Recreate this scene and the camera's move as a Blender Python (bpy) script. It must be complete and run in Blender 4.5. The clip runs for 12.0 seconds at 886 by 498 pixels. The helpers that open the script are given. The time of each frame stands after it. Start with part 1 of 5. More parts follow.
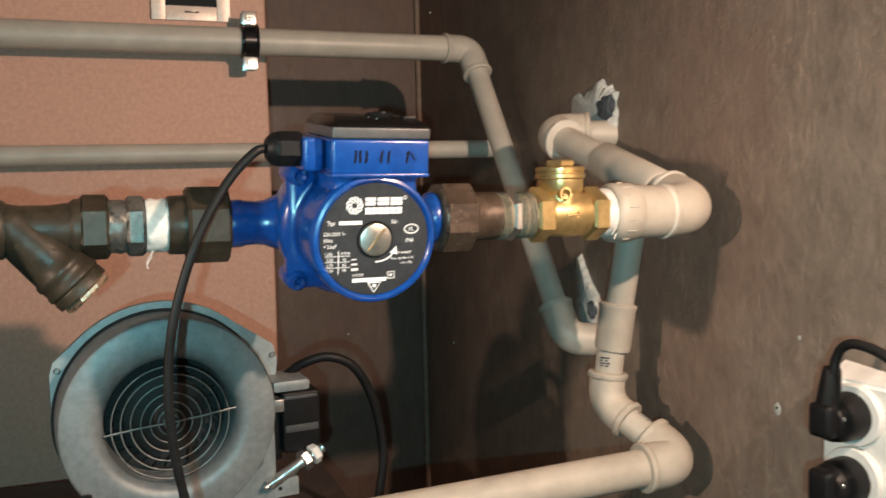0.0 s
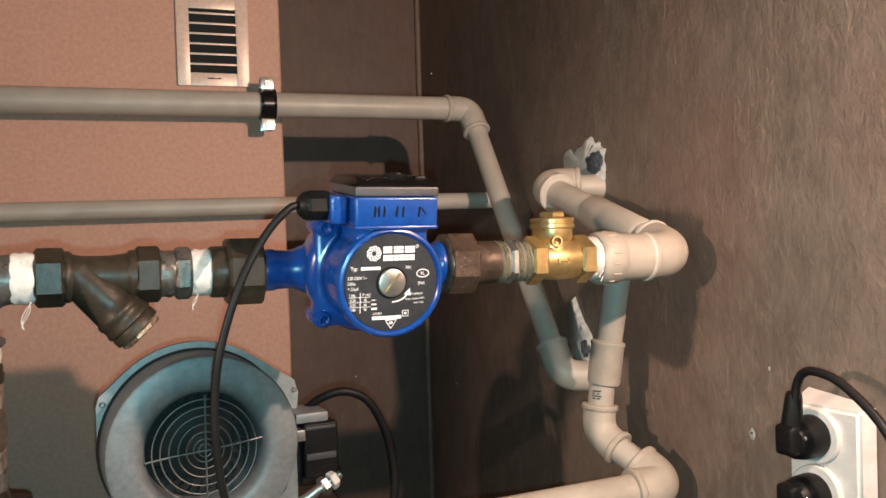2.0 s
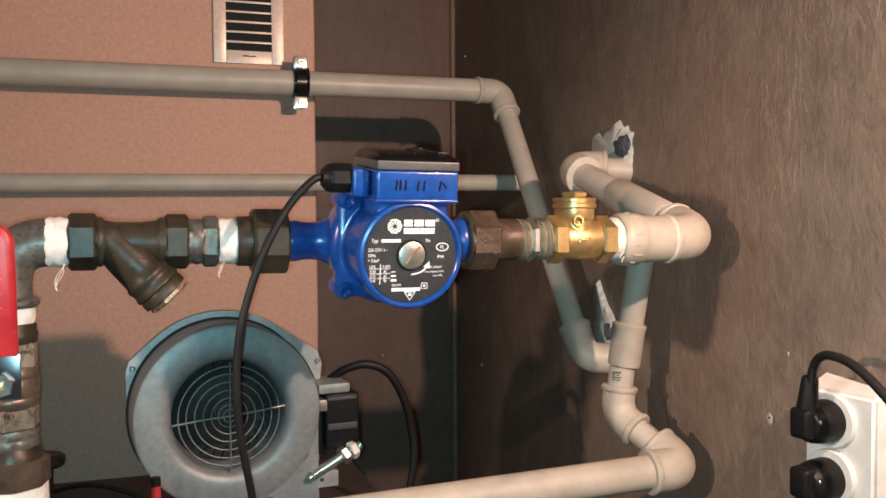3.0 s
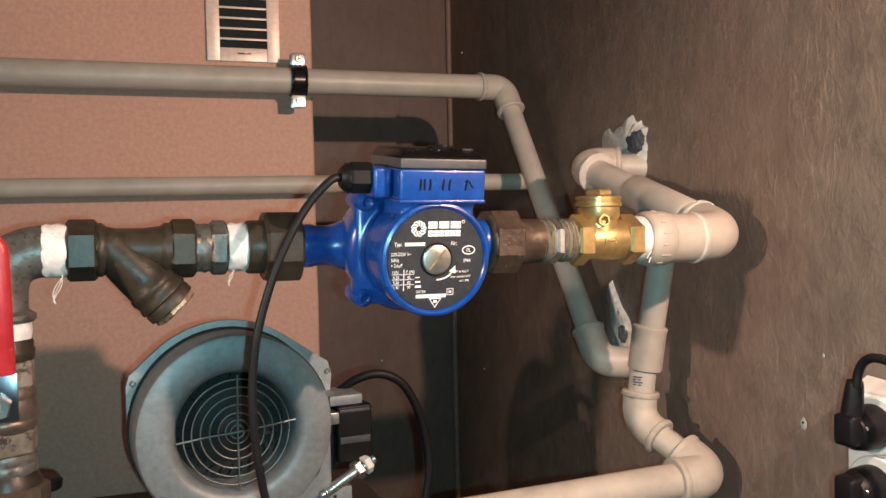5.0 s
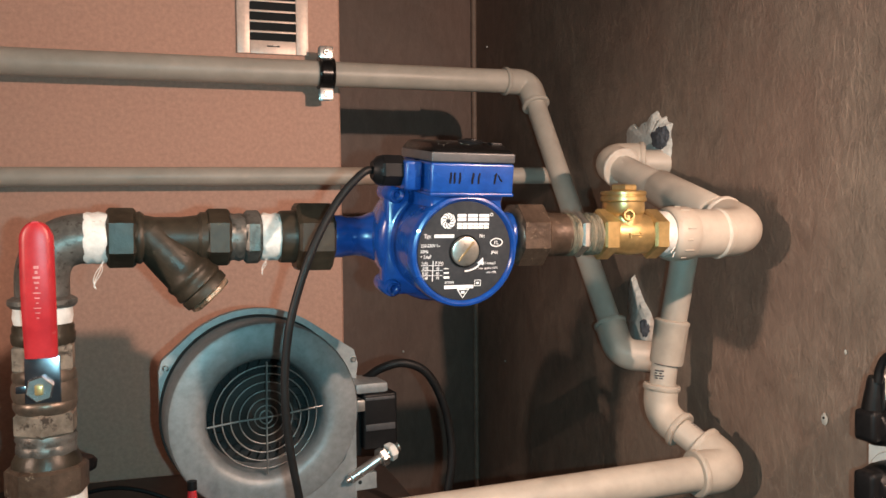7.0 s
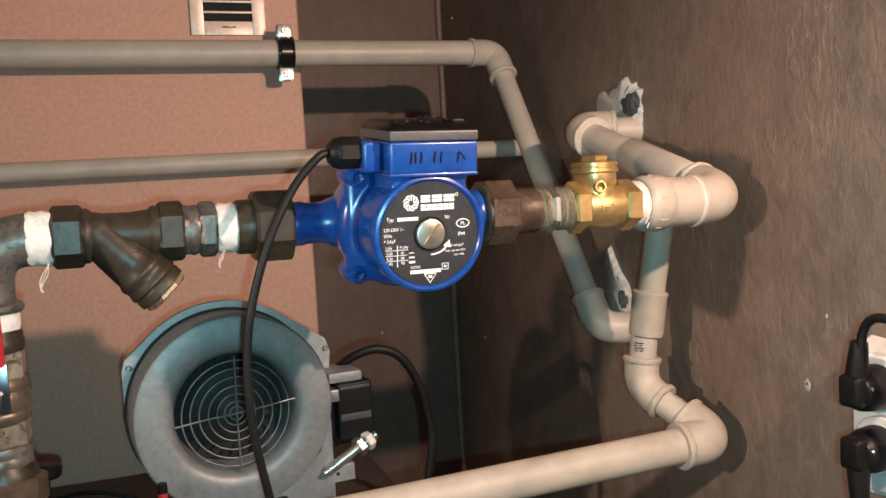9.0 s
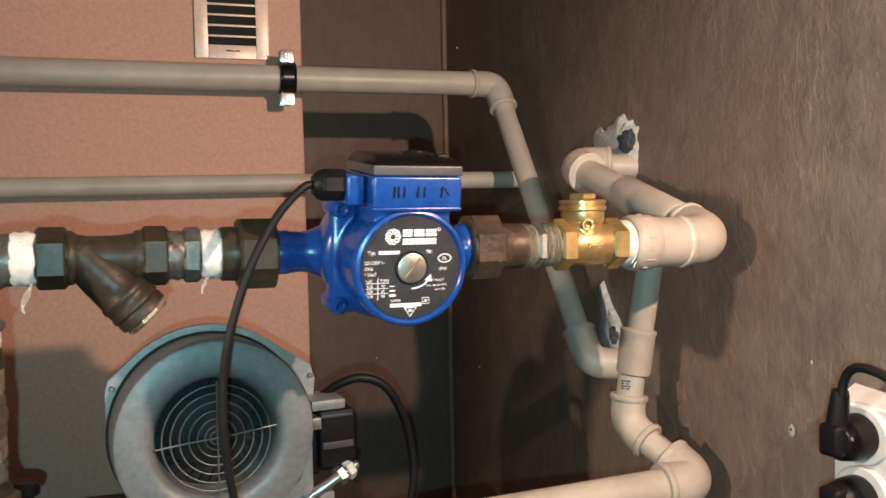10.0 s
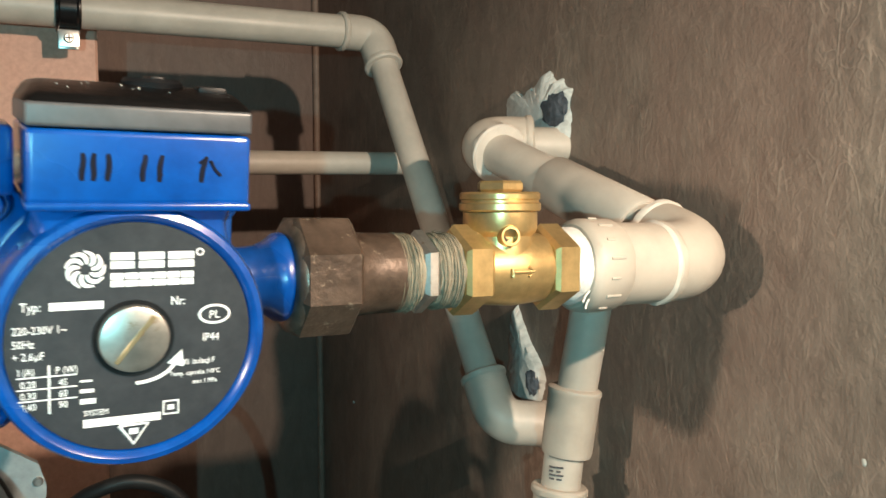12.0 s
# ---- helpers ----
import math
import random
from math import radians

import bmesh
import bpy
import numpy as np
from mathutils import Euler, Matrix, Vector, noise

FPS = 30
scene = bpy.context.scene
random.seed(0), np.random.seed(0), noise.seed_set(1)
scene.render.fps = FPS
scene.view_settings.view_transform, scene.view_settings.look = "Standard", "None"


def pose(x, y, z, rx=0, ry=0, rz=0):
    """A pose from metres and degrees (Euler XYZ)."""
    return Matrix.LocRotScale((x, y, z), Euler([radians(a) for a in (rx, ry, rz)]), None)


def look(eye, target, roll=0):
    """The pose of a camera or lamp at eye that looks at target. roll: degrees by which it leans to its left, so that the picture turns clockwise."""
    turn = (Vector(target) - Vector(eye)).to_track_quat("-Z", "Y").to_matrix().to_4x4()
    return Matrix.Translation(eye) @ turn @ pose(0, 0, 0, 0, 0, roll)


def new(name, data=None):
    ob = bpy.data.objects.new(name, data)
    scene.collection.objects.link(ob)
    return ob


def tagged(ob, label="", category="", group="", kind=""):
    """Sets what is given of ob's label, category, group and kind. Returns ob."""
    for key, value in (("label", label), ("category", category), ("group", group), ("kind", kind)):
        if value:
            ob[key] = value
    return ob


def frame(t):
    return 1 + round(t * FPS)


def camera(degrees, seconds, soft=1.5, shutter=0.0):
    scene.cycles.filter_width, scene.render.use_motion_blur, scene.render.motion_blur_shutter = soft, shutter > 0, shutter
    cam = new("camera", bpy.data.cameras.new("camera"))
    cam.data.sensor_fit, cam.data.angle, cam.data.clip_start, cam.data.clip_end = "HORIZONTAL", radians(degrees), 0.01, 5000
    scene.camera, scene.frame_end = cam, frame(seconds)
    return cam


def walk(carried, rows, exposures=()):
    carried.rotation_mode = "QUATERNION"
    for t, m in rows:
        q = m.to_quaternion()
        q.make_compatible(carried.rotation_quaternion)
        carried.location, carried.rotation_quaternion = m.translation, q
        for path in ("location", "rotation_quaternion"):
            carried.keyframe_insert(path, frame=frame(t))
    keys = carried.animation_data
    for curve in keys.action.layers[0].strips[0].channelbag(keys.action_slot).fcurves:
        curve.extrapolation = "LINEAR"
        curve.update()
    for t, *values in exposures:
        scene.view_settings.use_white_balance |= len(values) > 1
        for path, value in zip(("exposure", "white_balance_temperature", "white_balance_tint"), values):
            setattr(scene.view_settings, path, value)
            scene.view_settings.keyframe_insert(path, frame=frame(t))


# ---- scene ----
cam = camera(54.6, 12.0, shutter=0.5)
PATH = [
    (0, (0.005, 0.007, 1.401), (0.693, 1.879, 1.249), -1.3),
    (0.5, (0.009, -0.045, 1.408), (0.743, 1.811, 1.287), -1.2),
    (1, (-0.008, -0.057, 1.404), (0.738, 1.796, 1.304), -0.5),
    (1.5, (-0.031, -0.075, 1.409), (0.694, 1.788, 1.346), -1.0),
    (2, (-0.037, -0.086, 1.403), (0.658, 1.789, 1.363), -1.8),
    (2.5, (-0.036, -0.093, 1.396), (0.62, 1.796, 1.357), -1.4),
    (3, (-0.029, -0.104, 1.392), (0.588, 1.797, 1.323), -0.4),
    (3.5, (-0.032, -0.091, 1.385), (0.584, 1.809, 1.302), -0.6),
    (3.7, (-0.034, -0.085, 1.39), (0.571, 1.819, 1.299), -1.0),
    (5.3, (-0.05, -0.044, 1.395), (0.619, 1.84, 1.337), -1.0),
    (5.5, (-0.046, -0.046, 1.398), (0.626, 1.836, 1.345), -0.8),
    (6, (-0.037, -0.056, 1.396), (0.603, 1.838, 1.342), 0.1),
    (6.5, (-0.057, -0.069, 1.394), (0.547, 1.837, 1.33), 0.4),
    (7, (-0.062, -0.059, 1.393), (0.552, 1.843, 1.309), -0.5),
    (8.8, (-0.038, -0.04, 1.403), (0.602, 1.85, 1.26), -3.1),
    (9, (-0.04, -0.033, 1.398), (0.614, 1.851, 1.253), -3.2),
    (9.5, (-0.04, -0.04, 1.401), (0.628, 1.841, 1.275), -2.2),
    (10, (-0.02, -0.042, 1.407), (0.62, 1.85, 1.316), -1.2),
    (10.5, (0.059, -0.026, 1.401), (0.6, 1.896, 1.289), -1.1),
    (11, (0.048, 0.133, 1.399), (0.781, 1.989, 1.267), -2.3),
    (11.5, (0.096, 0.253, 1.417), (1.001, 2.031, 1.282), -1.6),
    (12, (0.146, 0.299, 1.41), (1.01, 2.099, 1.295), -0.3),
]
walk(cam, [(t, look(eye, target, roll)) for t, eye, target, roll in PATH],
     [(0, -0.03, 6350, 1.5), (3.0, 0.0, 6500, 10.0), (7.0, 0.0, 6500, 10.0), (10.0, 0.0, 6500, 8.0), (11.0, 0.30, 6200, -1.0), (11.5, 0.46, 6050, -6.0), (12.0, 0.34, 5850, -10.0)])

# ---- light ----
world = bpy.data.worlds.new("cellar_air")
scene.world = world
world.use_nodes = True
world.node_tree.nodes["Background"].inputs[0].default_value = (0.55, 0.62, 0.66, 1)
world.node_tree.nodes["Background"].inputs[1].default_value = 0.02


def bulb(name, place, watts, colour, radius):
    data = bpy.data.lights.new(name, "POINT")
    data.energy, data.color, data.shadow_soft_size = watts, colour, radius
    ob = new(name, data)
    ob.location = place
    return ob


bulb("work_light", (0.525, 0.05, 1.685), 42.0, (1.0, 0.68, 0.53), 0.010)
bulb("phone_torch", (-0.034, -0.082, 1.386), 15.5, (0.40, 0.90, 1.0), 0.004)

# shaded lamp at the far side of the room, turned towards the side wall
data = bpy.data.lights.new("shaded_lamp", "SPOT")
data.energy, data.color, data.shadow_soft_size = 64.0, (1.0, 0.74, 0.60), 0.02
data.spot_size, data.spot_blend = radians(58), 1.0
new("shaded_lamp", data).matrix_world = look((-1.0, 0.12, 1.56), (0.617, 0.60, 1.03))


# ---- materials ----
def nodes_of(m):
    m.use_nodes = True
    t = m.node_tree
    return t, t.nodes["Principled BSDF"]


def ramp(t, source, stops):
    r = t.nodes.new("ShaderNodeValToRGB")
    while len(r.color_ramp.elements) < len(stops):
        r.color_ramp.elements.new(0.5)
    for e, (p, c) in zip(r.color_ramp.elements, stops):
        e.position, e.color = p, (*c, 1)
    t.links.new(source, r.inputs[0])
    return r.outputs[0]


def noise_node(t, scale, detail=4.0, rough=0.6, stretch=(1, 1, 1), distortion=0.0):
    c = t.nodes.new("ShaderNodeTexCoord")
    mp = t.nodes.new("ShaderNodeMapping")
    mp.inputs["Scale"].default_value = stretch
    n = t.nodes.new("ShaderNodeTexNoise")
    n.inputs["Scale"].default_value, n.inputs["Detail"].default_value = scale, detail
    n.inputs["Roughness"].default_value, n.inputs["Distortion"].default_value = rough, distortion
    t.links.new(c.outputs["Object"], mp.inputs[0])
    t.links.new(mp.outputs[0], n.inputs["Vector"])
    return n.outputs[0]


def mixed(t, fac, a, b, mode="MIX"):
    m = t.nodes.new("ShaderNodeMix")
    m.data_type, m.blend_type = "RGBA", mode
    if isinstance(fac, float):
        m.inputs[0].default_value = fac
    else:
        t.links.new(fac, m.inputs[0])
    for s, v in ((m.inputs[6], a), (m.inputs[7], b)):
        if isinstance(v, tuple):
            s.default_value = (*v, 1)
        else:
            t.links.new(v, s)
    return m.outputs[2]


def bump(t, b, height, strength, distance):
    n = t.nodes.new("ShaderNodeBump")
    n.inputs["Strength"].default_value, n.inputs["Distance"].default_value = strength, distance
    t.links.new(height, n.inputs["Height"])
    old = b.inputs["Normal"]
    if old.links:
        t.links.new(old.links[0].from_socket, n.inputs["Normal"])
    t.links.new(n.outputs[0], b.inputs["Normal"])


def surface(name, dark, light, rough=0.5, metal=0.0, grain=60.0, big=9.0, relief=0.1, depth=0.0006, wear=None, wear_at=0.62, rough_var=0.15, coat=0.0):
    """Two scales of colour change, fine relief, and patches of wear with a colour of their own."""
    m = bpy.data.materials.new(name)
    t, b = nodes_of(m)
    fine, broad = noise_node(t, grain), noise_node(t, big, 3.0)
    c1 = ramp(t, broad, [(0.3, dark), (0.7, light)])
    c2 = ramp(t, fine, [(0.3, tuple(0.78 * v for v in dark)), (0.75, tuple(min(1, 1.15 * v) for v in light))])
    col = mixed(t, 0.45, c1, c2)
    if wear:
        spots = ramp(t, noise_node(t, big * 2.7, 6.0, 0.7), [(wear_at, (0, 0, 0)), (wear_at + 0.08, (1, 1, 1))])
        col = mixed(t, spots, col, wear)
    t.links.new(col, b.inputs["Base Color"])
    mr = t.nodes.new("ShaderNodeMapRange")
    mr.inputs[3].default_value, mr.inputs[4].default_value = max(0.05, rough - rough_var), min(1, rough + rough_var)
    t.links.new(broad, mr.inputs[0])
    t.links.new(mr.outputs[0], b.inputs["Roughness"])
    b.inputs["Metallic"].default_value = metal
    b.inputs["Coat Weight"].default_value = coat
    if relief:
        bump(t, b, fine, relief, depth)
    return m


def wall_paint(name, dark, light, red, streak, relief, scratch):
    """Brushed wall paint: blotches of two tones, short brush strokes, raised scratch lines and grit."""
    m = bpy.data.materials.new(name)
    t, b = nodes_of(m)
    brush = noise_node(t, 34.0, 8.0, 0.74, streak, 0.8)
    broad = noise_node(t, 4.5, 6.0, 0.66)
    mid = noise_node(t, 17.0, 6.0, 0.75, (1, 1, 0.7), 0.4)
    col = ramp(t, broad, [(0.36, dark), (0.64, light)])
    col = mixed(t, 0.5, col, ramp(t, mid, [(0.36, dark), (0.66, light)]))
    tone = ramp(t, noise_node(t, 3.1, 6.0, 0.68, (1, 1, 0.8), 0.5), [(0.42, (0, 0, 0)), (0.62, (1, 1, 1))])
    col = mixed(t, tone, col, mixed(t, 0.6, col, red))
    col = mixed(t, 0.22, col, ramp(t, brush, [(0.36, tuple(0.5 * v for v in dark)), (0.66, tuple(1.3 * v for v in light))]))
    lines = [ramp(t, noise_node(t, sc, 2.0, 0.5, st, dis), [(0.470, (0, 0, 0)), (0.496, (1, 1, 1)), (0.504, (1, 1, 1)), (0.530, (0, 0, 0))]) for sc, st, dis in ((30.0, (1, 0.9, 0.30), 0.6), (62.0, (1, 0.8, 0.42), 0.8))]
    patchy = ramp(t, noise_node(t, 8.0, 4.0, 0.6), [(0.47, (0, 0, 0)), (0.62, (1, 1, 1))])
    both = mixed(t, 1.0, mixed(t, 1.0, lines[0], lines[1], "ADD"), patchy, "MULTIPLY")
    col = mixed(t, mixed(t, 1.0, both, (scratch, scratch, scratch), "MULTIPLY"), col, tuple(1.45 * v for v in light))
    t.links.new(col, b.inputs["Base Color"])
    mr = t.nodes.new("ShaderNodeMapRange")
    mr.inputs[3].default_value, mr.inputs[4].default_value = 0.38, 0.72
    t.links.new(mid, mr.inputs[0])
    t.links.new(mr.outputs[0], b.inputs["Roughness"])
    bump(t, b, brush, relief, 0.0022)
    bump(t, b, both, relief * 0.5, 0.0007)
    bump(t, b, noise_node(t, 85.0, 5.0, 0.7, (1, 1, 0.8)), relief, 0.0022)
    bump(t, b, noise_node(t, 9.0, 3.0, 0.5), 0.25, 0.01)
    return m


M_WALL = wall_paint("brown_brushed_paint", (0.118, 0.087, 0.069), (0.245, 0.188, 0.146), (0.228, 0.138, 0.105), (1.0, 1.0, 0.6), 0.6, 0.24)
M_BACK = wall_paint("dark_brown_paint", (0.115, 0.076, 0.059), (0.172, 0.117, 0.092), (0.152, 0.084, 0.063), (1.5, 1.5, 0.5), 0.3, 0.15)
M_BOARD = surface("pink_brown_board", (0.55, 0.315, 0.236), (0.62, 0.366, 0.278), 0.66, 0, 150, 3, 0.12, 0.0006, (0.44, 0.262, 0.195), 0.69)
M_PLAIN = surface("grey_plaster", (0.10, 0.09, 0.085), (0.15, 0.14, 0.13), 0.9, 0, 40, 3, 0.2, 0.002)
M_FLOOR = surface("concrete", (0.16, 0.155, 0.15), (0.26, 0.25, 0.24), 0.85, 0, 50, 3, 0.3, 0.002)
M_PIPE = surface("beige_plastic_pipe", (0.41, 0.365, 0.31), (0.49, 0.44, 0.375), 0.48, 0, 25, 6, 0.03, 0.0003, (0.42, 0.37, 0.3), 0.68, 0.08)
M_PIPE_BACK = surface("dusty_grey_plastic_pipe", (0.42, 0.38, 0.325), (0.5, 0.455, 0.395), 0.45, 0, 25, 6, 0.03, 0.0003, (0.36, 0.32, 0.27), 0.7)
M_FIT = surface("warm_white_plastic_fitting", (0.385, 0.335, 0.278), (0.475, 0.418, 0.35), 0.52, 0, 30, 12, 0.04, 0.0004, (0.40, 0.32, 0.25), 0.68)
M_SCORCH = surface("melted_plastic_rim", (0.50, 0.45, 0.385), (0.60, 0.545, 0.48), 0.55, 0, 60, 20, 0.1, 0.0005)
M_PRINT = surface("dark_print", (0.05, 0.05, 0.06), (0.09, 0.09, 0.1), 0.6, 0, 60, 20, 0.0)
M_BLUE = surface("blue_enamel", (0.004, 0.040, 0.215), (0.008, 0.068, 0.305), 0.27, 0, 120, 14, 0.14, 0.0005, (0.02, 0.10, 0.3), 0.7, 0.08, 0.4)
M_LIDTOP = surface("glossy_black_plastic", (0.003, 0.0028, 0.0028), (0.007, 0.006, 0.0058), 0.30, 0, 260, 40, 0.35, 0.0006, (0.05, 0.035, 0.03), 0.7, 0.08)
M_LABEL = surface("black_label", (0.022, 0.024, 0.028), (0.04, 0.042, 0.046), 0.42, 0, 200, 20, 0.03, 0.0002)
M_WHITE = surface("white_print", (0.78, 0.78, 0.78), (0.86, 0.86, 0.86), 0.5, 0, 60, 20, 0.0)
M_MARKER = surface("black_marker_ink", (0.004, 0.004, 0.009), (0.012, 0.013, 0.024), 0.75, 0, 200, 60, 0.0)
M_BLACK = surface("black_plastic", (0.004, 0.004, 0.0045), (0.010, 0.0095, 0.010), 0.46, 0, 150, 20, 0.05, 0.0003)
M_BAND = surface("shiny_black_rubber", (0.005, 0.005, 0.0055), (0.010, 0.0095, 0.010), 0.24, 0, 90, 20, 0.05, 0.0003)
M_RUBBER = surface("black_rubber", (0.005, 0.005, 0.0055), (0.011, 0.0105, 0.0105), 0.5, 0, 90, 20, 0.05, 0.0003)
for black in (M_BLACK, M_RUBBER, M_LABEL):
    black.node_tree.nodes["Principled BSDF"].inputs["Specular IOR Level"].default_value = 0.22
M_LID = surface("dark_grey_plastic", (0.042, 0.042, 0.045), (0.072, 0.071, 0.074), 0.4, 0, 150, 20, 0.05, 0.0003, (0.16, 0.15, 0.14), 0.7)
M_STEEL = surface("plated_steel", (0.55, 0.54, 0.52), (0.72, 0.71, 0.69), 0.28, 0.95, 120, 25, 0.06, 0.0004)
M_KNOB = surface("brushed_screw_metal", (0.42, 0.40, 0.36), (0.62, 0.6, 0.55), 0.36, 0.9, 150, 40, 0.08, 0.0003, (0.35, 0.3, 0.22), 0.62)
M_BRASS = surface("new_brass", (0.54, 0.37, 0.155), (0.70, 0.50, 0.225), 0.36, 0.8, 150, 25, 0.25, 0.0006, (0.36, 0.2, 0.07), 0.66)
M_CAP = surface("worn_copper_cap", (0.20, 0.115, 0.07), (0.62, 0.42, 0.29), 0.32, 0.55, 260, 70, 0.5, 0.0008, (0.09, 0.055, 0.035), 0.58)
M_BRONZE = surface("tarnished_bronze", (0.018, 0.0135, 0.009), (0.052, 0.040, 0.027), 0.42, 0.12, 110, 24, 0.5, 0.0010, (0.12, 0.095, 0.06), 0.66)
M_DIRTY = surface("dirty_brown_brass", (0.040, 0.026, 0.018), (0.115, 0.078, 0.056), 0.38, 0.3, 130, 34, 0.6, 0.0012, (0.26, 0.205, 0.15), 0.61)
M_IRON = surface("galvanised_iron", (0.060, 0.054, 0.047), (0.19, 0.178, 0.16), 0.42, 0.5, 150, 60, 0.45, 0.0010, (0.06, 0.048, 0.04), 0.56)
M_VALVE = surface("grimy_nickel_brass", (0.060, 0.044, 0.034), (0.19, 0.14, 0.105), 0.36, 0.5, 130, 34, 0.5, 0.0010, (0.36, 0.31, 0.26), 0.67)
M_NICKEL = surface("worn_nickel_flats", (0.10, 0.078, 0.060), (0.36, 0.30, 0.24), 0.36, 0.4, 130, 40, 0.5, 0.0010, (0.055, 0.042, 0.034), 0.56)
M_TEFLON = surface("white_sealing_tape", (0.58, 0.55, 0.51), (0.78, 0.75, 0.71), 0.6, 0, 160, 50, 0.5, 0.001, (0.38, 0.33, 0.28), 0.62)
M_HEMP = surface("hemp_strands", (0.15, 0.125, 0.085), (0.30, 0.255, 0.185), 0.8, 0.0, 220, 40, 0.6, 0.001, (0.2, 0.16, 0.11), 0.62)
M_HEMP_PALE = surface("pale_hemp_strands", (0.15, 0.122, 0.080), (0.30, 0.25, 0.175), 0.8, 0.0, 220, 60, 0.5, 0.0008, (0.16, 0.12, 0.08), 0.6)
M_RED = surface("red_vinyl", (0.35, 0.011, 0.018), (0.47, 0.026, 0.032), 0.40, 0, 90, 24, 0.12, 0.0005, (0.48, 0.13, 0.12), 0.63)
M_FAN = surface("cast_aluminium", (0.175, 0.19, 0.195), (0.255, 0.272, 0.278), 0.5, 0.35, 130, 16, 0.15, 0.0005, (0.27, 0.255, 0.235), 0.66)
M_FLANGE = surface("grey_sheet_metal", (0.26, 0.285, 0.29), (0.36, 0.385, 0.39), 0.5, 0.5, 130, 16, 0.1, 0.0005)
M_GRILLE = surface("galvanised_wire", (0.13, 0.138, 0.136), (0.20, 0.208, 0.205), 0.45, 0.5, 130, 16, 0.0)
# near-black colour holds the shade of recesses, slots, holes and gaps
M_DARK = surface("recess_shade_black", (0.007, 0.009, 0.010), (0.014, 0.017, 0.018), 0.9, 0, 60, 10, 0.0)
M_VENT = surface("coppery_painted_steel", (0.72, 0.54, 0.45), (0.82, 0.65, 0.55), 0.33, 0.1, 130, 10, 0.05, 0.0003, (0.5, 0.34, 0.27), 0.72)
M_SOCKET = surface("white_socket_plastic", (0.54, 0.52, 0.49), (0.62, 0.60, 0.57), 0.35, 0, 60, 9, 0.03, 0.0003, (0.55, 0.5, 0.44), 0.72)
M_PLASTER = surface("white_filler", (0.46, 0.47, 0.44), (0.62, 0.63, 0.60), 0.85, 0, 140, 30, 0.7, 0.003)
# blue-dark colour puts the shade of the wall holes into the lump
M_HOLE = surface("hole_shade_blue", (0.035, 0.042, 0.055), (0.10, 0.115, 0.135), 0.9, 0, 140, 60, 0.8, 0.004)
# grimy and soot-dulled surfaces mirror less
for m, level in ((M_LIDTOP, 0.14), (M_BLACK, 0.18), (M_RUBBER, 0.22), (M_BRONZE, 0.3), (M_DIRTY, 0.35), (M_MARKER, 0.1)):
    nodes_of(m)[1].inputs["Specular IOR Level"].default_value = level


# ---- shaping tools ----
def part(name, bm, material, parent=None, label="", smooth=40):
    me = bpy.data.meshes.new(name)
    bmesh.ops.recalc_face_normals(bm, faces=bm.faces)
    bm.to_mesh(me)
    bm.free()
    me.materials.append(material)
    if smooth:
        me.polygons.foreach_set("use_smooth", [True] * len(me.polygons))
        me.set_sharp_from_angle(angle=radians(smooth))
    ob = new(name, me)
    if parent:
        ob.parent = parent
    if label:
        ob["label"] = label
    return ob


def thing(name, label, category, group="", kind=""):
    return tagged(new(name), label, category, group, kind)


def frame_from(a, b):
    """A matrix whose z runs from a to b, at a."""
    a, b = Vector(a), Vector(b)
    return Matrix.Translation(a) @ (b - a).to_track_quat("Z", "Y").to_matrix().to_4x4()


def box(bm, lo, hi, bevel=0.0, m=None, seg=2):
    lo, hi = Vector(lo), Vector(hi)
    r = bmesh.ops.create_cube(bm, size=1, matrix=(m or Matrix()) @ Matrix.LocRotScale((lo + hi) / 2, None, hi - lo))
    if bevel:
        es = list({e for v in r["verts"] for e in v.link_edges})
        bmesh.ops.bevel(bm, geom=es, offset=bevel, segments=seg, affect="EDGES", profile=0.6)
    return bm


def lathe(bm, profile, m=None, seg=40, wobble=0.0):
    """Turns (radius, height) points round z. A radius of 0 closes the end."""
    m = m or Matrix()
    rings = []
    for r, h in profile:
        if r <= 1e-6:
            rings.append([bm.verts.new(m @ Vector((0, 0, h)))])
        else:
            rings.append([bm.verts.new(m @ Vector(((r + wobble * math.sin(5 * i + 700 * h)) * math.cos(2 * math.pi * i / seg), (r + wobble * math.sin(5 * i + 700 * h)) * math.sin(2 * math.pi * i / seg), h))) for i in range(seg)])
    for p, q in zip(rings, rings[1:]):
        for i in range(seg):
            j = (i + 1) % seg
            if len(p) == 1 and len(q) > 1:
                bm.faces.new((p[0], q[i], q[j]))
            elif len(q) == 1 and len(p) > 1:
                bm.faces.new((p[i], p[j], q[0]))
            elif len(p) > 1:
                bm.faces.new((p[i], p[j], q[j], q[i]))
    return bm


def along(bm, a, b, profile, seg=40, wobble=0.0):
    """A turned piece on the line from a to b: (radius, 0..1) points, closed at both ends."""
    n = (Vector(b) - Vector(a)).length
    pts = [(0, profile[0][1] * n)] + [(r, s * n) for r, s in profile] + [(0, profile[-1][1] * n)]
    return lathe(bm, pts, frame_from(a, b), seg, wobble)


def rod(bm, a, b, r, seg=28, chamfer=0.0008):
    n = (Vector(b) - Vector(a)).length
    c = min(chamfer, n / 3, r / 3)
    return along(bm, a, b, [(r - c, 0), (r, c / n), (r, 1 - c / n), (r - c, 1)], seg)


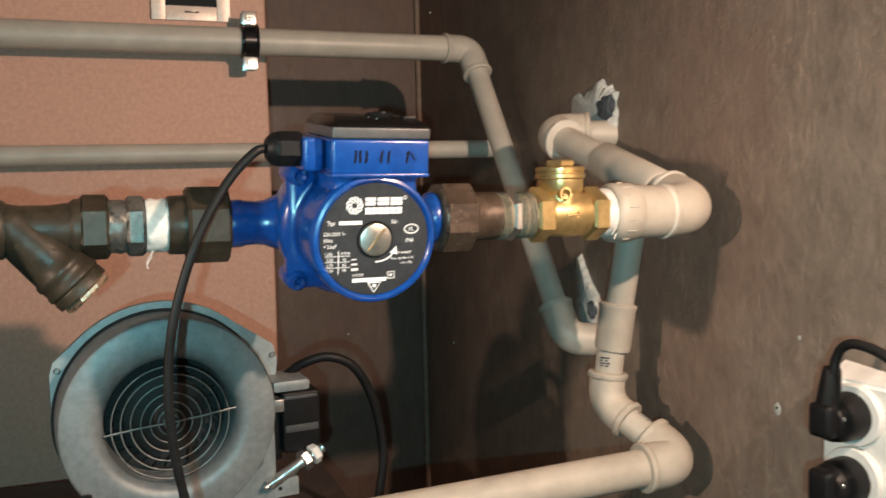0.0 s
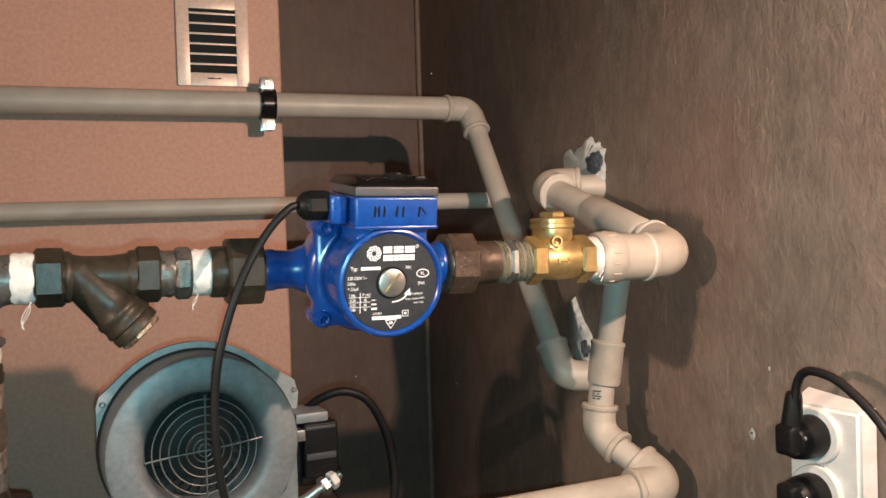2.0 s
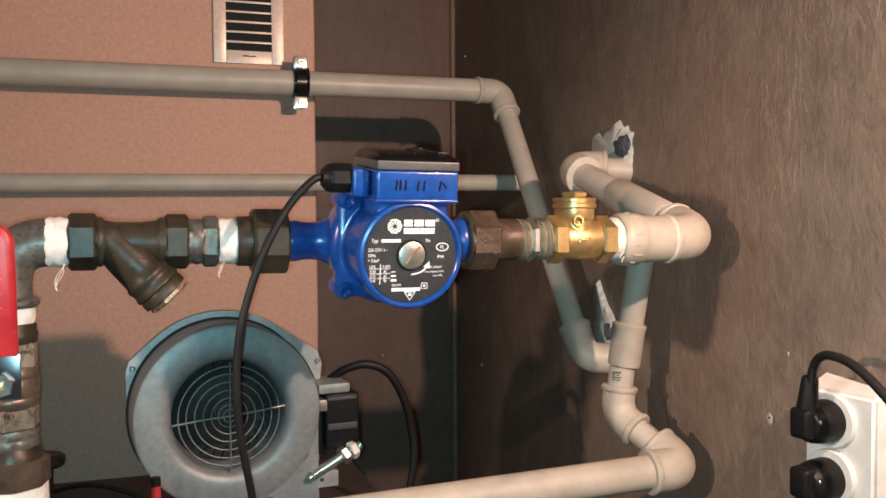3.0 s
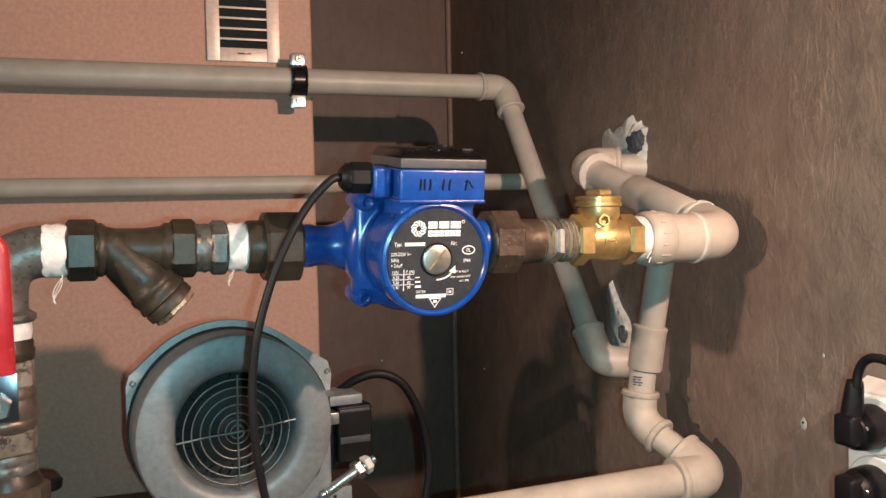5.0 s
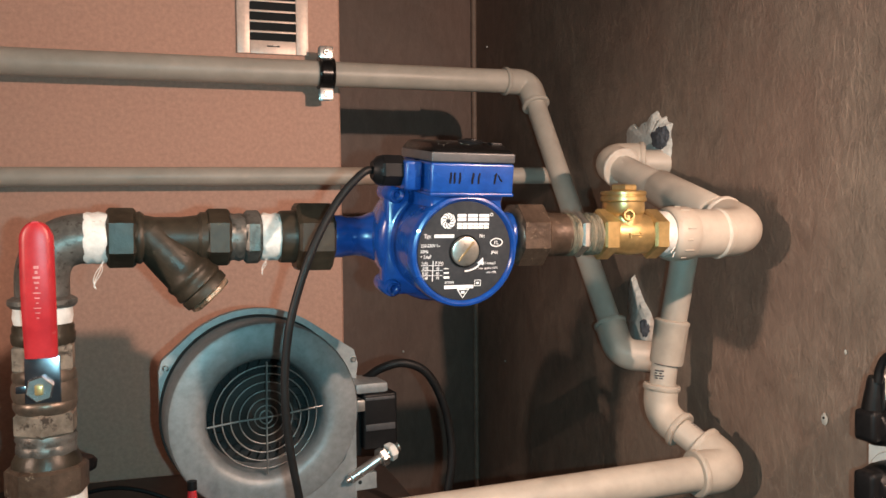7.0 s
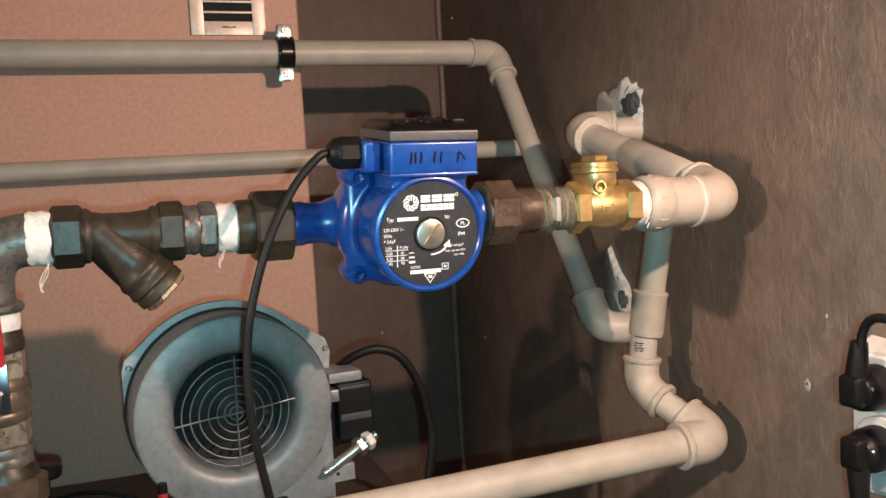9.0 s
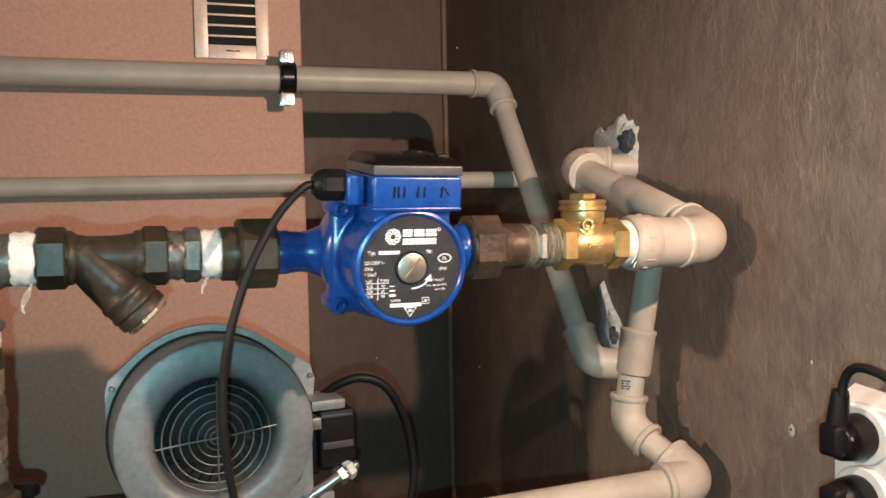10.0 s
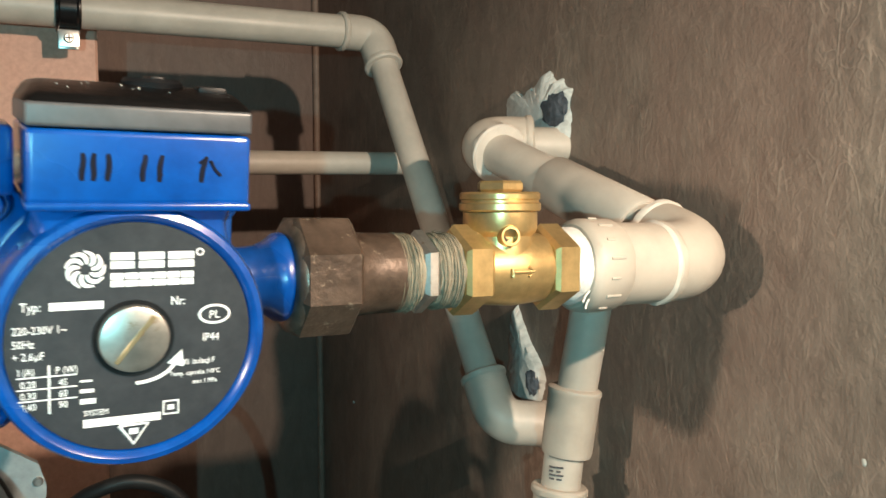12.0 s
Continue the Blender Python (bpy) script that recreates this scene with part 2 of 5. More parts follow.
def polygon_nut(bm, a, b, r, sides=6, turn=0.0, chamfer=0.0025):
    """A hexagon or octagon nut from a to b with rounded-off corners; r is to the corners."""
    n = (Vector(b) - Vector(a)).length
    m = frame_from(a, b) @ Matrix.Rotation(turn, 4, "Z")
    c = min(chamfer, n / 4)
    return lathe(bm, [(0, 0), (r * 0.9, 0), (r, c), (r, n - c), (r * 0.9, n), (0, n)], m, sides)


def sweep(bm, pts, r, seg=14, caps=True):
    """A tube of radius r (a number or one per point) through the points."""
    pts = [Vector(p) for p in pts]
    rs = r if isinstance(r, (list, tuple)) else [r] * len(pts)
    tang = [(pts[min(i + 1, len(pts) - 1)] - pts[max(i - 1, 0)]).normalized() for i in range(len(pts))]
    side = tang[0].orthogonal().normalized()
    rings = []
    for p, t, rr in zip(pts, tang, rs):
        side = (side - t * side.dot(t)).normalized()
        up = t.cross(side)
        rings.append([bm.verts.new(p + rr * (math.cos(2 * math.pi * i / seg) * side + math.sin(2 * math.pi * i / seg) * up)) for i in range(seg)])
    for p, q in zip(rings, rings[1:]):
        for i in range(seg):
            bm.faces.new((p[i], p[(i + 1) % seg], q[(i + 1) % seg], q[i]))
    if caps:
        bm.faces.new(rings[0][::-1])
        bm.faces.new(rings[-1])
    return bm


def spline(ctrl, n=10):
    """A smooth line through the control points."""
    c = [Vector(p) for p in ctrl]
    c = [2 * c[0] - c[1]] + c + [2 * c[-1] - c[-2]]
    out = []
    for i in range(1, len(c) - 2):
        p0, p1, p2, p3 = c[i - 1:i + 3]
        for k in range(n):
            s = k / n
            out.append(0.5 * (2 * p1 + (p2 - p0) * s + (2 * p0 - 5 * p1 + 4 * p2 - p3) * s * s + (3 * p1 - p0 - 3 * p2 + p3) * s ** 3))
    return out + [c[-2]]


def bend(a, corner, b, radius, n=12):
    """Points from a to b round a corner, with a rounded turn."""
    a, c, b = Vector(a), Vector(corner), Vector(b)
    p, q = c + (a - c).normalized() * radius, c + (b - c).normalized() * radius
    return [a] + [(1 - s) ** 2 * p + 2 * s * (1 - s) * c + s * s * q for s in [i / n for i in range(n + 1)]] + [b]


def letters(name, text, size, m, material, parent, align="LEFT", squash=1.0):
    """Lettering in the built-in font, a hair proud of its ground."""
    cu = bpy.data.curves.new(name, "FONT")
    cu.body, cu.size, cu.align_x, cu.extrude, cu.resolution_u = text, size, align, 0.00008, 2
    tmp = bpy.data.objects.new(name, cu)
    me = bpy.data.meshes.new_from_object(tmp)
    bpy.data.objects.remove(tmp)
    me.transform(m @ Matrix.Diagonal((squash, 1, 1, 1)))
    me.materials.clear()
    me.materials.append(material)
    ob = new(name, me)
    ob.parent = parent
    return ob


# ---- the setting ----
RIGHT, BACK, BOARD, EDGE = 0.617, 1.795, 1.374, 0.222


def slab(name, lo, hi, material, label, category, bevel=0.0):
    ob = part(name, box(bmesh.new(), lo, hi, bevel), material, None, "", 0)
    return tagged(ob, label, category, "", "structure")


slab("floor", (-2.3, -2.0, -0.1), (0.8, 2.0, 0.0), M_FLOOR, "grey concrete floor of the boiler room", "floor")
slab("ceiling", (-2.3, -2.0, 2.4), (0.8, 2.0, 2.5), M_PLAIN, "grey plastered boiler room ceiling", "ceiling")


def grid_wall(name, origin, u, v, nu, nv, amount, thick, material, label):
    """An uneven plastered wall: a gently lumpy face with a solid body behind it."""
    bm = bmesh.new()
    o, u, v = Vector(origin), Vector(u), Vector(v)
    n = u.cross(v).normalized()
    rows = []
    for j in range(nv + 1):
        row = []
        for i in range(nu + 1):
            p = o + u * (i / nu) + v * (j / nv)
            edge = min(i, nu - i, j, nv - j) == 0
            row.append(bm.verts.new(p + (0 if edge else amount) * n * (noise.noise(p * 3.1) + 0.35 * noise.noise(p * 14))))
        rows.append(row)
    for j in range(nv):
        for i in range(nu):
            bm.faces.new((rows[j][i], rows[j][i + 1], rows[j + 1][i + 1], rows[j + 1][i]))
    geo = bmesh.ops.extrude_face_region(bm, geom=list(bm.faces))
    for vert in [g for g in geo["geom"] if isinstance(g, bmesh.types.BMVert)]:
        d = (vert.co - o).dot(n)
        vert.co += n * (-thick - d)
    return tagged(part(name, bm, material, None, "", 60), label, "wall", "", "structure")


grid_wall("wall_east", (RIGHT, 1.795, 0), (0, -3.795, 0), (0, 0, 2.4), 130, 84, 0.0022, 0.12, M_WALL, "brown painted plaster wall with rough brush marks")
grid_wall("wall_north", (-2.2, BACK, 0), (2.817, 0, 0), (0, 0, 2.4), 90, 70, 0.0018, 0.12, M_BACK, "dark brown painted wall behind the pipes")
slab("wall_west", (-2.3, -2.0, 0), (-2.2, 1.795, 2.4), M_PLAIN, "plain grey plaster wall", "wall")
slab("wall_south", (-2.2, -2.1, 0), (0.617, -2.0, 2.4), M_PLAIN, "plain grey plaster wall", "wall")

# worn paint line in the corner
bm = bmesh.new()
sweep(bm, [(RIGHT - 0.004 + 0.0012 * noise.noise(Vector((0, 0, z / 9))), BACK - 0.004, z / 40) for z in range(0, 96)], 0.0065, 8)
tagged(part("trim", bm, surface("worn_corner_bead", (0.19, 0.13, 0.1), (0.28, 0.2, 0.155), 0.6, 0, 60, 20, 0.3, 0.002), None, "", 60), "worn brown corner bead between two walls", "corner bead", "", "structure")

# boxed-out panel in front of the back wall
bm = bmesh.new()
zs = [i / 40 for i in range(0, 97)]
front = []
for z in zs:
    e = EDGE + 0.0016 * noise.noise(Vector((3, 1, z * 6))) + 0.0006 * noise.noise(Vector((1, 7, z * 40)))
    front.append([bm.verts.new((x, BOARD, z)) for x in (-1.6, e - 0.003)] + [bm.verts.new((e, BOARD + 0.003, z)), bm.verts.new((e, BACK - 0.012, z)), bm.verts.new((-1.6, BACK - 0.012, z))])
for p, q in zip(front, front[1:]):
    for i in range(5):
        bm.faces.new((p[i], p[(i + 1) % 5], q[(i + 1) % 5], q[i]))
bm.faces.new(front[0])
bm.faces.new(front[-1][::-1])
tagged(part("wall_panel", bm, M_BOARD, None, "", 30), "pinkish brown boxed-out wall panel with a straight edge", "wall panel", "", "structure")


# ---- ventilation grille on the panel ----
def vent_grille():
    t = thing("vent_grille", "copper-coloured metal air vent grille with dark slots", "vent grille")
    x0, x1, z0, z1, y = 0.0535, 0.1685, 1.654, 1.80, BOARD
    bm = bmesh.new()
    sx0, sx1 = x0 + 0.0205, x1 - 0.020
    for lo, hi in (((x0, y - 0.006, z0), (sx0, y - 0.0005, z1)), ((sx1, y - 0.006, z0), (x1, y - 0.0005, z1)), ((sx0, y - 0.006, z0), (sx1, y - 0.0005, z0 + 0.0215)), ((sx0, y - 0.006, z1 - 0.02), (sx1, y - 0.0005, z1))):
        box(bm, lo, hi, 0.0012)
    part("frame", bm, M_VENT, t)
    # thin near-black plate stands in for the unlit depth behind the slats
    bm = box(bmesh.new(), (sx0 - 0.002, y - 0.0022, z0 + 0.019), (sx1 + 0.002, y - 0.0007, z1 - 0.018))
    part("backing", bm, M_DARK, t, "near-black plate for the unlit duct behind the slots", 0)
    z = z0 + 0.0215 + 0.0125
    while z < z1 - 0.026:
        bm = box(bmesh.new(), (sx0 - 0.001, y - 0.0056, z), (sx1 + 0.001, y - 0.0036, z + 0.0034), 0.0008)
        part("slat", bm, M_VENT, t)
        z += 0.0166
    bm = box(bmesh.new(), (0.101, y - 0.0066, z0 + 0.0115), (0.122, y - 0.0062, z0 + 0.0135), 0.0001)
    part("slider_slot", bm, M_DARK, t, "dark slot", 0)
    bm = box(bmesh.new(), (0.110, y - 0.009, z0 + 0.0125), (0.117, y - 0.0062, z0 + 0.0155), 0.0008)
    part("slider_tab", bm, M_VENT, t)


vent_grille()

# ---- plastic pipes on the back wall ----
UZ, UY, UR = 1.619, 1.326, 0.0202
LZ, LY, LR = 1.4515, 1.338, 0.0146


def plain_pipe(name, a, b, r, material, label):
    return tagged(part(name, rod(bmesh.new(), a, b, r, 36), material), label, "pipe")


def socket_elbow(name, a, corner, b, r, collar, material, label, collars=True, turn=None, pale=None):
    """A welded elbow: a bent body with a thicker lip at each mouth; pale names the mouth with a squeezed-out rim."""
    t = thing(name, label, "pipe elbow")
    a, corner, b = Vector(a), Vector(corner), Vector(b)
    pts = bend(a, corner, b, turn or collar * 0.95, 14)
    part("bend", sweep(bmesh.new(), pts, r, 36), material, t)
    for k, end in enumerate((a, b) if collars else ()):
        d = (corner - end).normalized()
        bm = bmesh.new()
        along(bm, end - d * 0.001, end + d * 0.007, [(collar - 0.0016, 0), (collar, 0.2), (collar, 0.7), (collar - 0.002, 1)], 36, 0.00012)
        part("lip", bm, M_SCORCH if k == pale else material, t, "pale squeezed-out rim" if k == pale else "")
    return t


plain_pipe("upper_wall_pipe", (-1.5, UY, UZ - 0.002), (0.503, UY, UZ), UR, M_PIPE_BACK, "grey beige plastic pipe clamped to the wall panel")
plain_pipe("lower_wall_pipe", (-1.5, LY, LZ - 0.008), (0.616, LY, LZ + 0.006), LR, M_PIPE_BACK, "thin grey beige plastic pipe below the clamped pipe")

A0, A1, A2 = Vector((0.545, 1.330, 1.619)), Vector((0.569, 1.053, 1.184)), Vector((0.618, 1.037, 1.179))
dA = (A1 - A0).normalized()
socket_elbow("upper_pipe_elbow", (0.498, UY, UZ), A0, A0 + dA * 0.052, 0.0222, 0.0242, M_PIPE_BACK, "grey beige plastic elbow at the wall corner")
plain_pipe("slanting_wall_pipe", A0 + dA * 0.05, A1 - dA * 0.05, 0.0172, M_PIPE_BACK, "grey beige plastic pipe slanting down the side wall")
socket_elbow("lower_pipe_elbow", A1 - dA * 0.052, A1, A2, 0.0228, 0.0244, M_PIPE_BACK, "grey plastic elbow going into the side wall", True)


def pipe_clamp():
    t = thing("pipe_clamp", "black rubber-lined steel clamp holding the upper wall pipe", "pipe clamp")
    x = 0.189
    a, b = (x - 0.013, UY, UZ), (x + 0.013, UY, UZ)
    bm = bmesh.new()
    m = frame_from(a, b)
    lathe(bm, [(UR + 0.0006, 0), (UR + 0.005, 0.0005), (UR + 0.0055, 0.003), (UR + 0.0036, 0.005), (UR + 0.0036, 0.021), (UR + 0.0055, 0.023), (UR + 0.005, 0.0255), (UR + 0.0006, 0.026)], m)
    part("rubber_band", bm, M_BAND, t)
    for s in (1, -1):
        z = UZ + s * (UR + 0.013)
        bm = box(bmesh.new(), (x - 0.011, UY - 0.008, z - 0.0095), (x + 0.011, UY - 0.0055, z + 0.0095), 0.0016)
        box(bm, (x - 0.011, UY + 0.0055, z - 0.0095), (x + 0.011, UY + 0.008, z + 0.0095), 0.0016)
        ear = part("ear", bm, M_STEEL, t, "bright plated steel ear")
        bm = bmesh.new()
        along(bm, (x, UY - 0.0075, z), (x, UY - 0.0115, z), [(0.0052, 0), (0.0052, 0.5), (0.0042, 1)], 20)
        screw = part("screw", bm, M_STEEL, ear)
        bm = box(bmesh.new(), (x - 0.0038, UY - 0.0118, z - 0.0006), (x + 0.0038, UY - 0.0113, z + 0.0006))
        box(bm, (x - 0.0006, UY - 0.01182, z - 0.0038), (x + 0.0006, UY - 0.01132, z + 0.0038))
        part("cross_slot", bm, M_DARK, ear, "dark cross slot", 0)
    part("stud", rod(bmesh.new(), (x, UY + UR + 0.003, UZ), (x, BOARD + 0.004, UZ), 0.004), M_STEEL, t)


pipe_clamp()


# ---- pipes along the side wall ----
B0, B1 = Vector((0.556, 0.750, 1.369)), Vector((0.544, 1.042, 1.464))
dB = (B1 - B0).normalized()
socket_elbow("wall_entry_elbow", B1 - dB * 0.038, B1, (0.588, 1.022, 1.463), 0.0270, 0.0288, M_FIT, "beige plastic elbow leading into a broken-out wall hole", True, None, 0)
plain_pipe("wall_entry_pipe", (0.585, 1.021, 1.461), (0.625, 1.012, 1.461), 0.0192, M_PIPE, "short beige plastic pipe entering the wall")
plain_pipe("side_wall_pipe", B1 - dB * 0.035, B0 + dB * 0.03, 0.0192, M_PIPE, "beige plastic pipe along the side wall")


def pipe_tee():
    t = thing("pipe_tee", "beige plastic tee with a branch pointing down", "pipe tee")
    p, q = B0 + dB * 0.062, B0 + dB * 0.178
    bm = bmesh.new()
    along(bm, p, q, [(0.0212, 0), (0.0230, 0.02), (0.0230, 0.98), (0.0212, 1)], 36)
    part("run", bm, M_PIPE, t)
    c = (p + q) / 2
    part("branch", rod(bmesh.new(), c, c + Vector((0.007, 0.001, -0.055)), 0.0222, 36), M_PIPE, t)
    return c


TEE = pipe_tee()
C1, C2 = Vector((0.548, 0.885, 1.255)), Vector((0.5405, 0.887, 1.199))
C3, C4, C5 = Vector((0.535, 0.888, 1.172)), Vector((0.531, 0.888, 1.136)), Vector((0.572, 0.800, 1.085))
plain_pipe("drop_pipe", TEE + Vector((0.006, 0, -0.04)), C1 - Vector((0, 0, 0.01)), 0.0165, M_PIPE, "beige plastic pipe dropping from the tee")


def coupling():
    t = thing("pipe_coupling", "beige plastic coupling sleeve on the drop pipe", "pipe coupling")
    bm = bmesh.new()
    along(bm, C1, C2, [(0.0195, 0), (0.0222, 0.03), (0.0226, 0.08), (0.0216, 0.12), (0.0212, 0.93), (0.0200, 1)], 40)
    part("sleeve", bm, M_FIT, t)
    bm = bmesh.new()
    along(bm, C2 - (C2 - C1).normalized() * 0.002, C2 + (C2 - C1).normalized() * 0.0012, [(0.0180, 0), (0.0186, 0.5), (0.0180, 1)], 32, 0.0003)
    part("weld_bead", bm, M_PRINT, t, "dark squeezed-out bead")


coupling()
plain_pipe("short_drop_pipe", C2 + Vector((0.0005, 0, 0.02)), C3 - Vector((0, 0, 0.006)), 0.0165, M_PIPE, "short beige plastic pipe with dark printed marks")
bm = bmesh.new()
for dz, wide in ((0.0035, 0.34), (0.0068, 0.20), (0.0100, 0.34), (0.0132, 0.26)):
    for a0 in (196, 218):
        pts = [(C2.x - 0.003 + 0.01672 * math.cos(radians(a0) + wide * v), C2.y + 0.01672 * math.sin(radians(a0) + wide * v), C2.z - 0.003 - dz) for v in [i / 6 for i in range(7)]]
        sweep(bm, pts, 0.0008, 6)
tagged(part("pipe_print", bm, M_PRINT), "dark printed marks on the short drop pipe", "printed marks")

dS = (C5 - C4).normalized()
socket_elbow("drop_elbow", C3, C4, C4 + dS * 0.036, 0.0212, 0.0236, M_FIT, "beige plastic elbow at the foot of the drop pipe")
plain_pipe("slanting_link_pipe", C4 + dS * 0.03, C5 - dS * 0.03, 0.0165, M_PIPE, "short beige plastic pipe with printed marks")
bm = bmesh.new()
sd = dS.cross(Vector((0, 0, 1))).normalized()
nd = sd.cross(dS).normalized()
for k in range(7):
    for lane in (0, 1):
        a = radians(62 + 24 * lane)
        base = C4 + dS * (0.041 + 0.0042 * k + 0.001 * lane)
        p = base + 0.01668 * (math.cos(a) * -sd + math.sin(a) * nd)
        sweep(bm, [p, p + dS * (0.0026 if (k + lane) % 3 else 0.0014)], 0.0006, 6)
tagged(part("pipe_print", bm, M_PRINT), "faint dark printed marks on the slanting link pipe", "printed marks")

socket_elbow("floor_pipe_elbow", C5 - dS * 0.042, C5, C5 + Vector((-0.048, 0.0005, -0.0015)), 0.0262, 0.0278, M_FIT, "cream plastic elbow joining the long horizontal pipe", True)
plain_pipe("long_white_pipe", C5 + Vector((-0.042, 0.0004, -0.0012)), C5 + Vector((-1.5, 0.02, -0.05)), 0.0205, M_FIT, "long cream plastic pipe running level across the room")


# ---- holes in the side wall, patched with filler ----
def patch(y0, z0, pts, hole, label, size=0.0115, stretch=1.0):
    t = thing("wall_patch", label, "wall patch", "patches round the pipe holes")
    bm = bmesh.new()
    for _ in range(2):
        pts = [tuple(a + (b - a) * f for a, b in zip(p, q)) for p, q in zip(pts, pts[1:] + pts[:1]) for f in (0.22, 0.78)]
    n = len(pts)
    outer, mid = [], []
    for k in range(n * 2):
        i, s = k // 2, (k % 2) / 2
        p, q = pts[i], pts[(i + 1) % n]
        y, z = p[0] + (q[0] - p[0]) * s, p[1] + (q[1] - p[1]) * s
        j = 0.0028 * noise.noise(Vector((y * 160, z * 160, 2)))
        outer.append(bm.verts.new((RIGHT + 0.003, y0 + y + j, z0 + z + j)))
        mid.append(bm.verts.new((RIGHT - 0.0075 - 0.0015 * noise.noise(Vector((y * 60, z * 90, 5))), y0 + y * 0.82 + j, z0 + z * 0.82 - j)))
    c = bm.verts.new((RIGHT - 0.008, y0, z0))
    for k in range(len(outer)):
        l = (k + 1) % len(outer)
        bm.faces.new((outer[k], outer[l], mid[l], mid[k]))
        bm.faces.new((mid[k], mid[l], c))
    part("filler", bm, M_PLASTER, t, "", 75)
    bm = bmesh.new()
    bmesh.ops.create_icosphere(bm, subdivisions=3, radius=size)
    for v in bm.verts:
        v.co *= 1 + 0.45 * noise.noise(v.co * 260)
        v.co = Vector((RIGHT - 0.008 + 0.35 * v.co.x, y0 + hole[0] + stretch * v.co.y, z0 + hole[1] + 1.2 * v.co.z))
    part("hole", bm, M_HOLE, t, "dark crumbly hole")


patch(1.045, 1.495, [(0.075, 0.026), (0.070, -0.02), (0.04, -0.055), (-0.04, -0.055), (-0.058, -0.012), (-0.052, 0.008), (-0.060, 0.022), (-0.046, 0.024), (-0.040, 0.036), (-0.028, 0.030), (-0.016, 0.047), (-0.002, 0.040), (0.010, 0.026), (0.022, 0.034), (0.036, 0.022), (0.052, 0.034)], (-0.034, 0.002), "crumbly white filler round a pipe hole in the wall", 0.0125, 1.6)
patch(1.070, 1.240, [(0.030, 0.064), (0.036, 0.03), (0.038, -0.005), (0.036, -0.040), (0.015, -0.05), (-0.02, -0.046), (-0.034, -0.02), (-0.026, 0.0), (0.0, 0.022), (0.020, 0.050)], (-0.018, -0.020), "torn strip of white filler beside a pipe hole", 0.0105)


def wall_mark(y, z, r, hole):
    t = thing("wall_plug_hole", "small drilled hole with a smear of filler on the wall", "drill hole")
    bm = bmesh.new()
    ring = [bm.verts.new((RIGHT - 0.0026, y + r * (1 + 0.35 * noise.noise(Vector((i, y * 9, 1)))) * math.cos(i * 0.4488), z - r * 0.35 + r * 1.35 * (1 + 0.35 * noise.noise(Vector((i, z * 9, 4)))) * math.sin(i * 0.4488))) for i in range(14)]
    c = bm.verts.new((RIGHT - 0.0040, y, z - r * 0.3))
    for i in range(14):
        bm.faces.new((ring[i], ring[(i + 1) % 14], c))
    part("filler_smear", bm, surface("thin_filler", (0.30, 0.29, 0.26), (0.44, 0.43, 0.39), 0.8, 0, 90, 60, 0.4, 0.001), t)
    if hole:
        part("hole", rod(bmesh.new(), (RIGHT - 0.0046, y, z), (RIGHT + 0.002, y, z), 0.0014, 12), M_DARK, t, "dark drilled hole")


wall_mark(0.693, 1.167, 0.0050, True)
wall_mark(0.664, 1.244, 0.0020, False)
for y, z in ((1.713, 1.755), (1.617, 1.079)):
    bm = bmesh.new()
    bmesh.ops.create_icosphere(bm, subdivisions=2, radius=0.0022, matrix=Matrix.Translation((RIGHT - 0.002, y, z)))
    tagged(part("wall_crumb", bm, M_PLASTER), "tiny pale plaster crumb on the wall", "plaster crumb")
bm = bmesh.new()
bmesh.ops.create_icosphere(bm, subdivisions=2, radius=0.0026, matrix=Matrix.Translation((0.440, BACK - 0.002, 1.083)))
tagged(part("wall_crumb", bm, M_PLASTER), "tiny pale plaster crumb on the dark back wall", "plaster crumb")


# ---- the pump line ----
def ax(x, dy=0.0, dz=0.0):
    """A point on the axis of the pump line at x."""
    return Vector((x, 0.7195 + 0.04 * (x + 0.1) + dy, 1.3742 - 0.010 * (x + 0.1) + dz))


def turned(name, x0, x1, profile, material, parent=None, label="", wobble=0.0, seg=44):
    return part(name, along(bmesh.new(), ax(x0), ax(x1), profile, seg, wobble), material, parent, label)


def nut(name, x0, x1, r, sides, material, parent=None, label="", turn=0.0):
    return part(name, polygon_nut(bmesh.new(), ax(x0), ax(x1), r, sides, turn), material, parent, label, 25)


def union(name, x0, x1, flip, material, label):
    """A pump union: a heavy eight-sided nut and a tail piece."""
    t = thing(name, label, "pipe union")
    n0, n1, e0, e1 = (x0, x0 + 0.033, x0 - 0.014, x0 + 0.002) if flip else (x0, x0 + 0.032, x0 + 0.031, x1)
    nut("union_nut", n0, n1, 0.0328, 8, material, t, "", radians(22.5))
    if flip:
        turned("tail_piece", e0, e1, [(0.0225, 0), (0.0235, 0.1), (0.0238, 0.9), (0.024, 1)], material, t)
    else:
        turned("tail_piece", e0, e1, [(0.0245, 0), (0.0228, 0.1), (0.0222, 0.45), (0.0222, 0.55), (0.0218, 1)], material, t)
        turned("nut_rim", n0 - 0.0022, n0 + 0.002, [(0.0236, 0), (0.0262, 0.1), (0.0294, 0.6), (0.0300, 1)], M_VALVE, t, "worn bright rim of the nut")
    return t


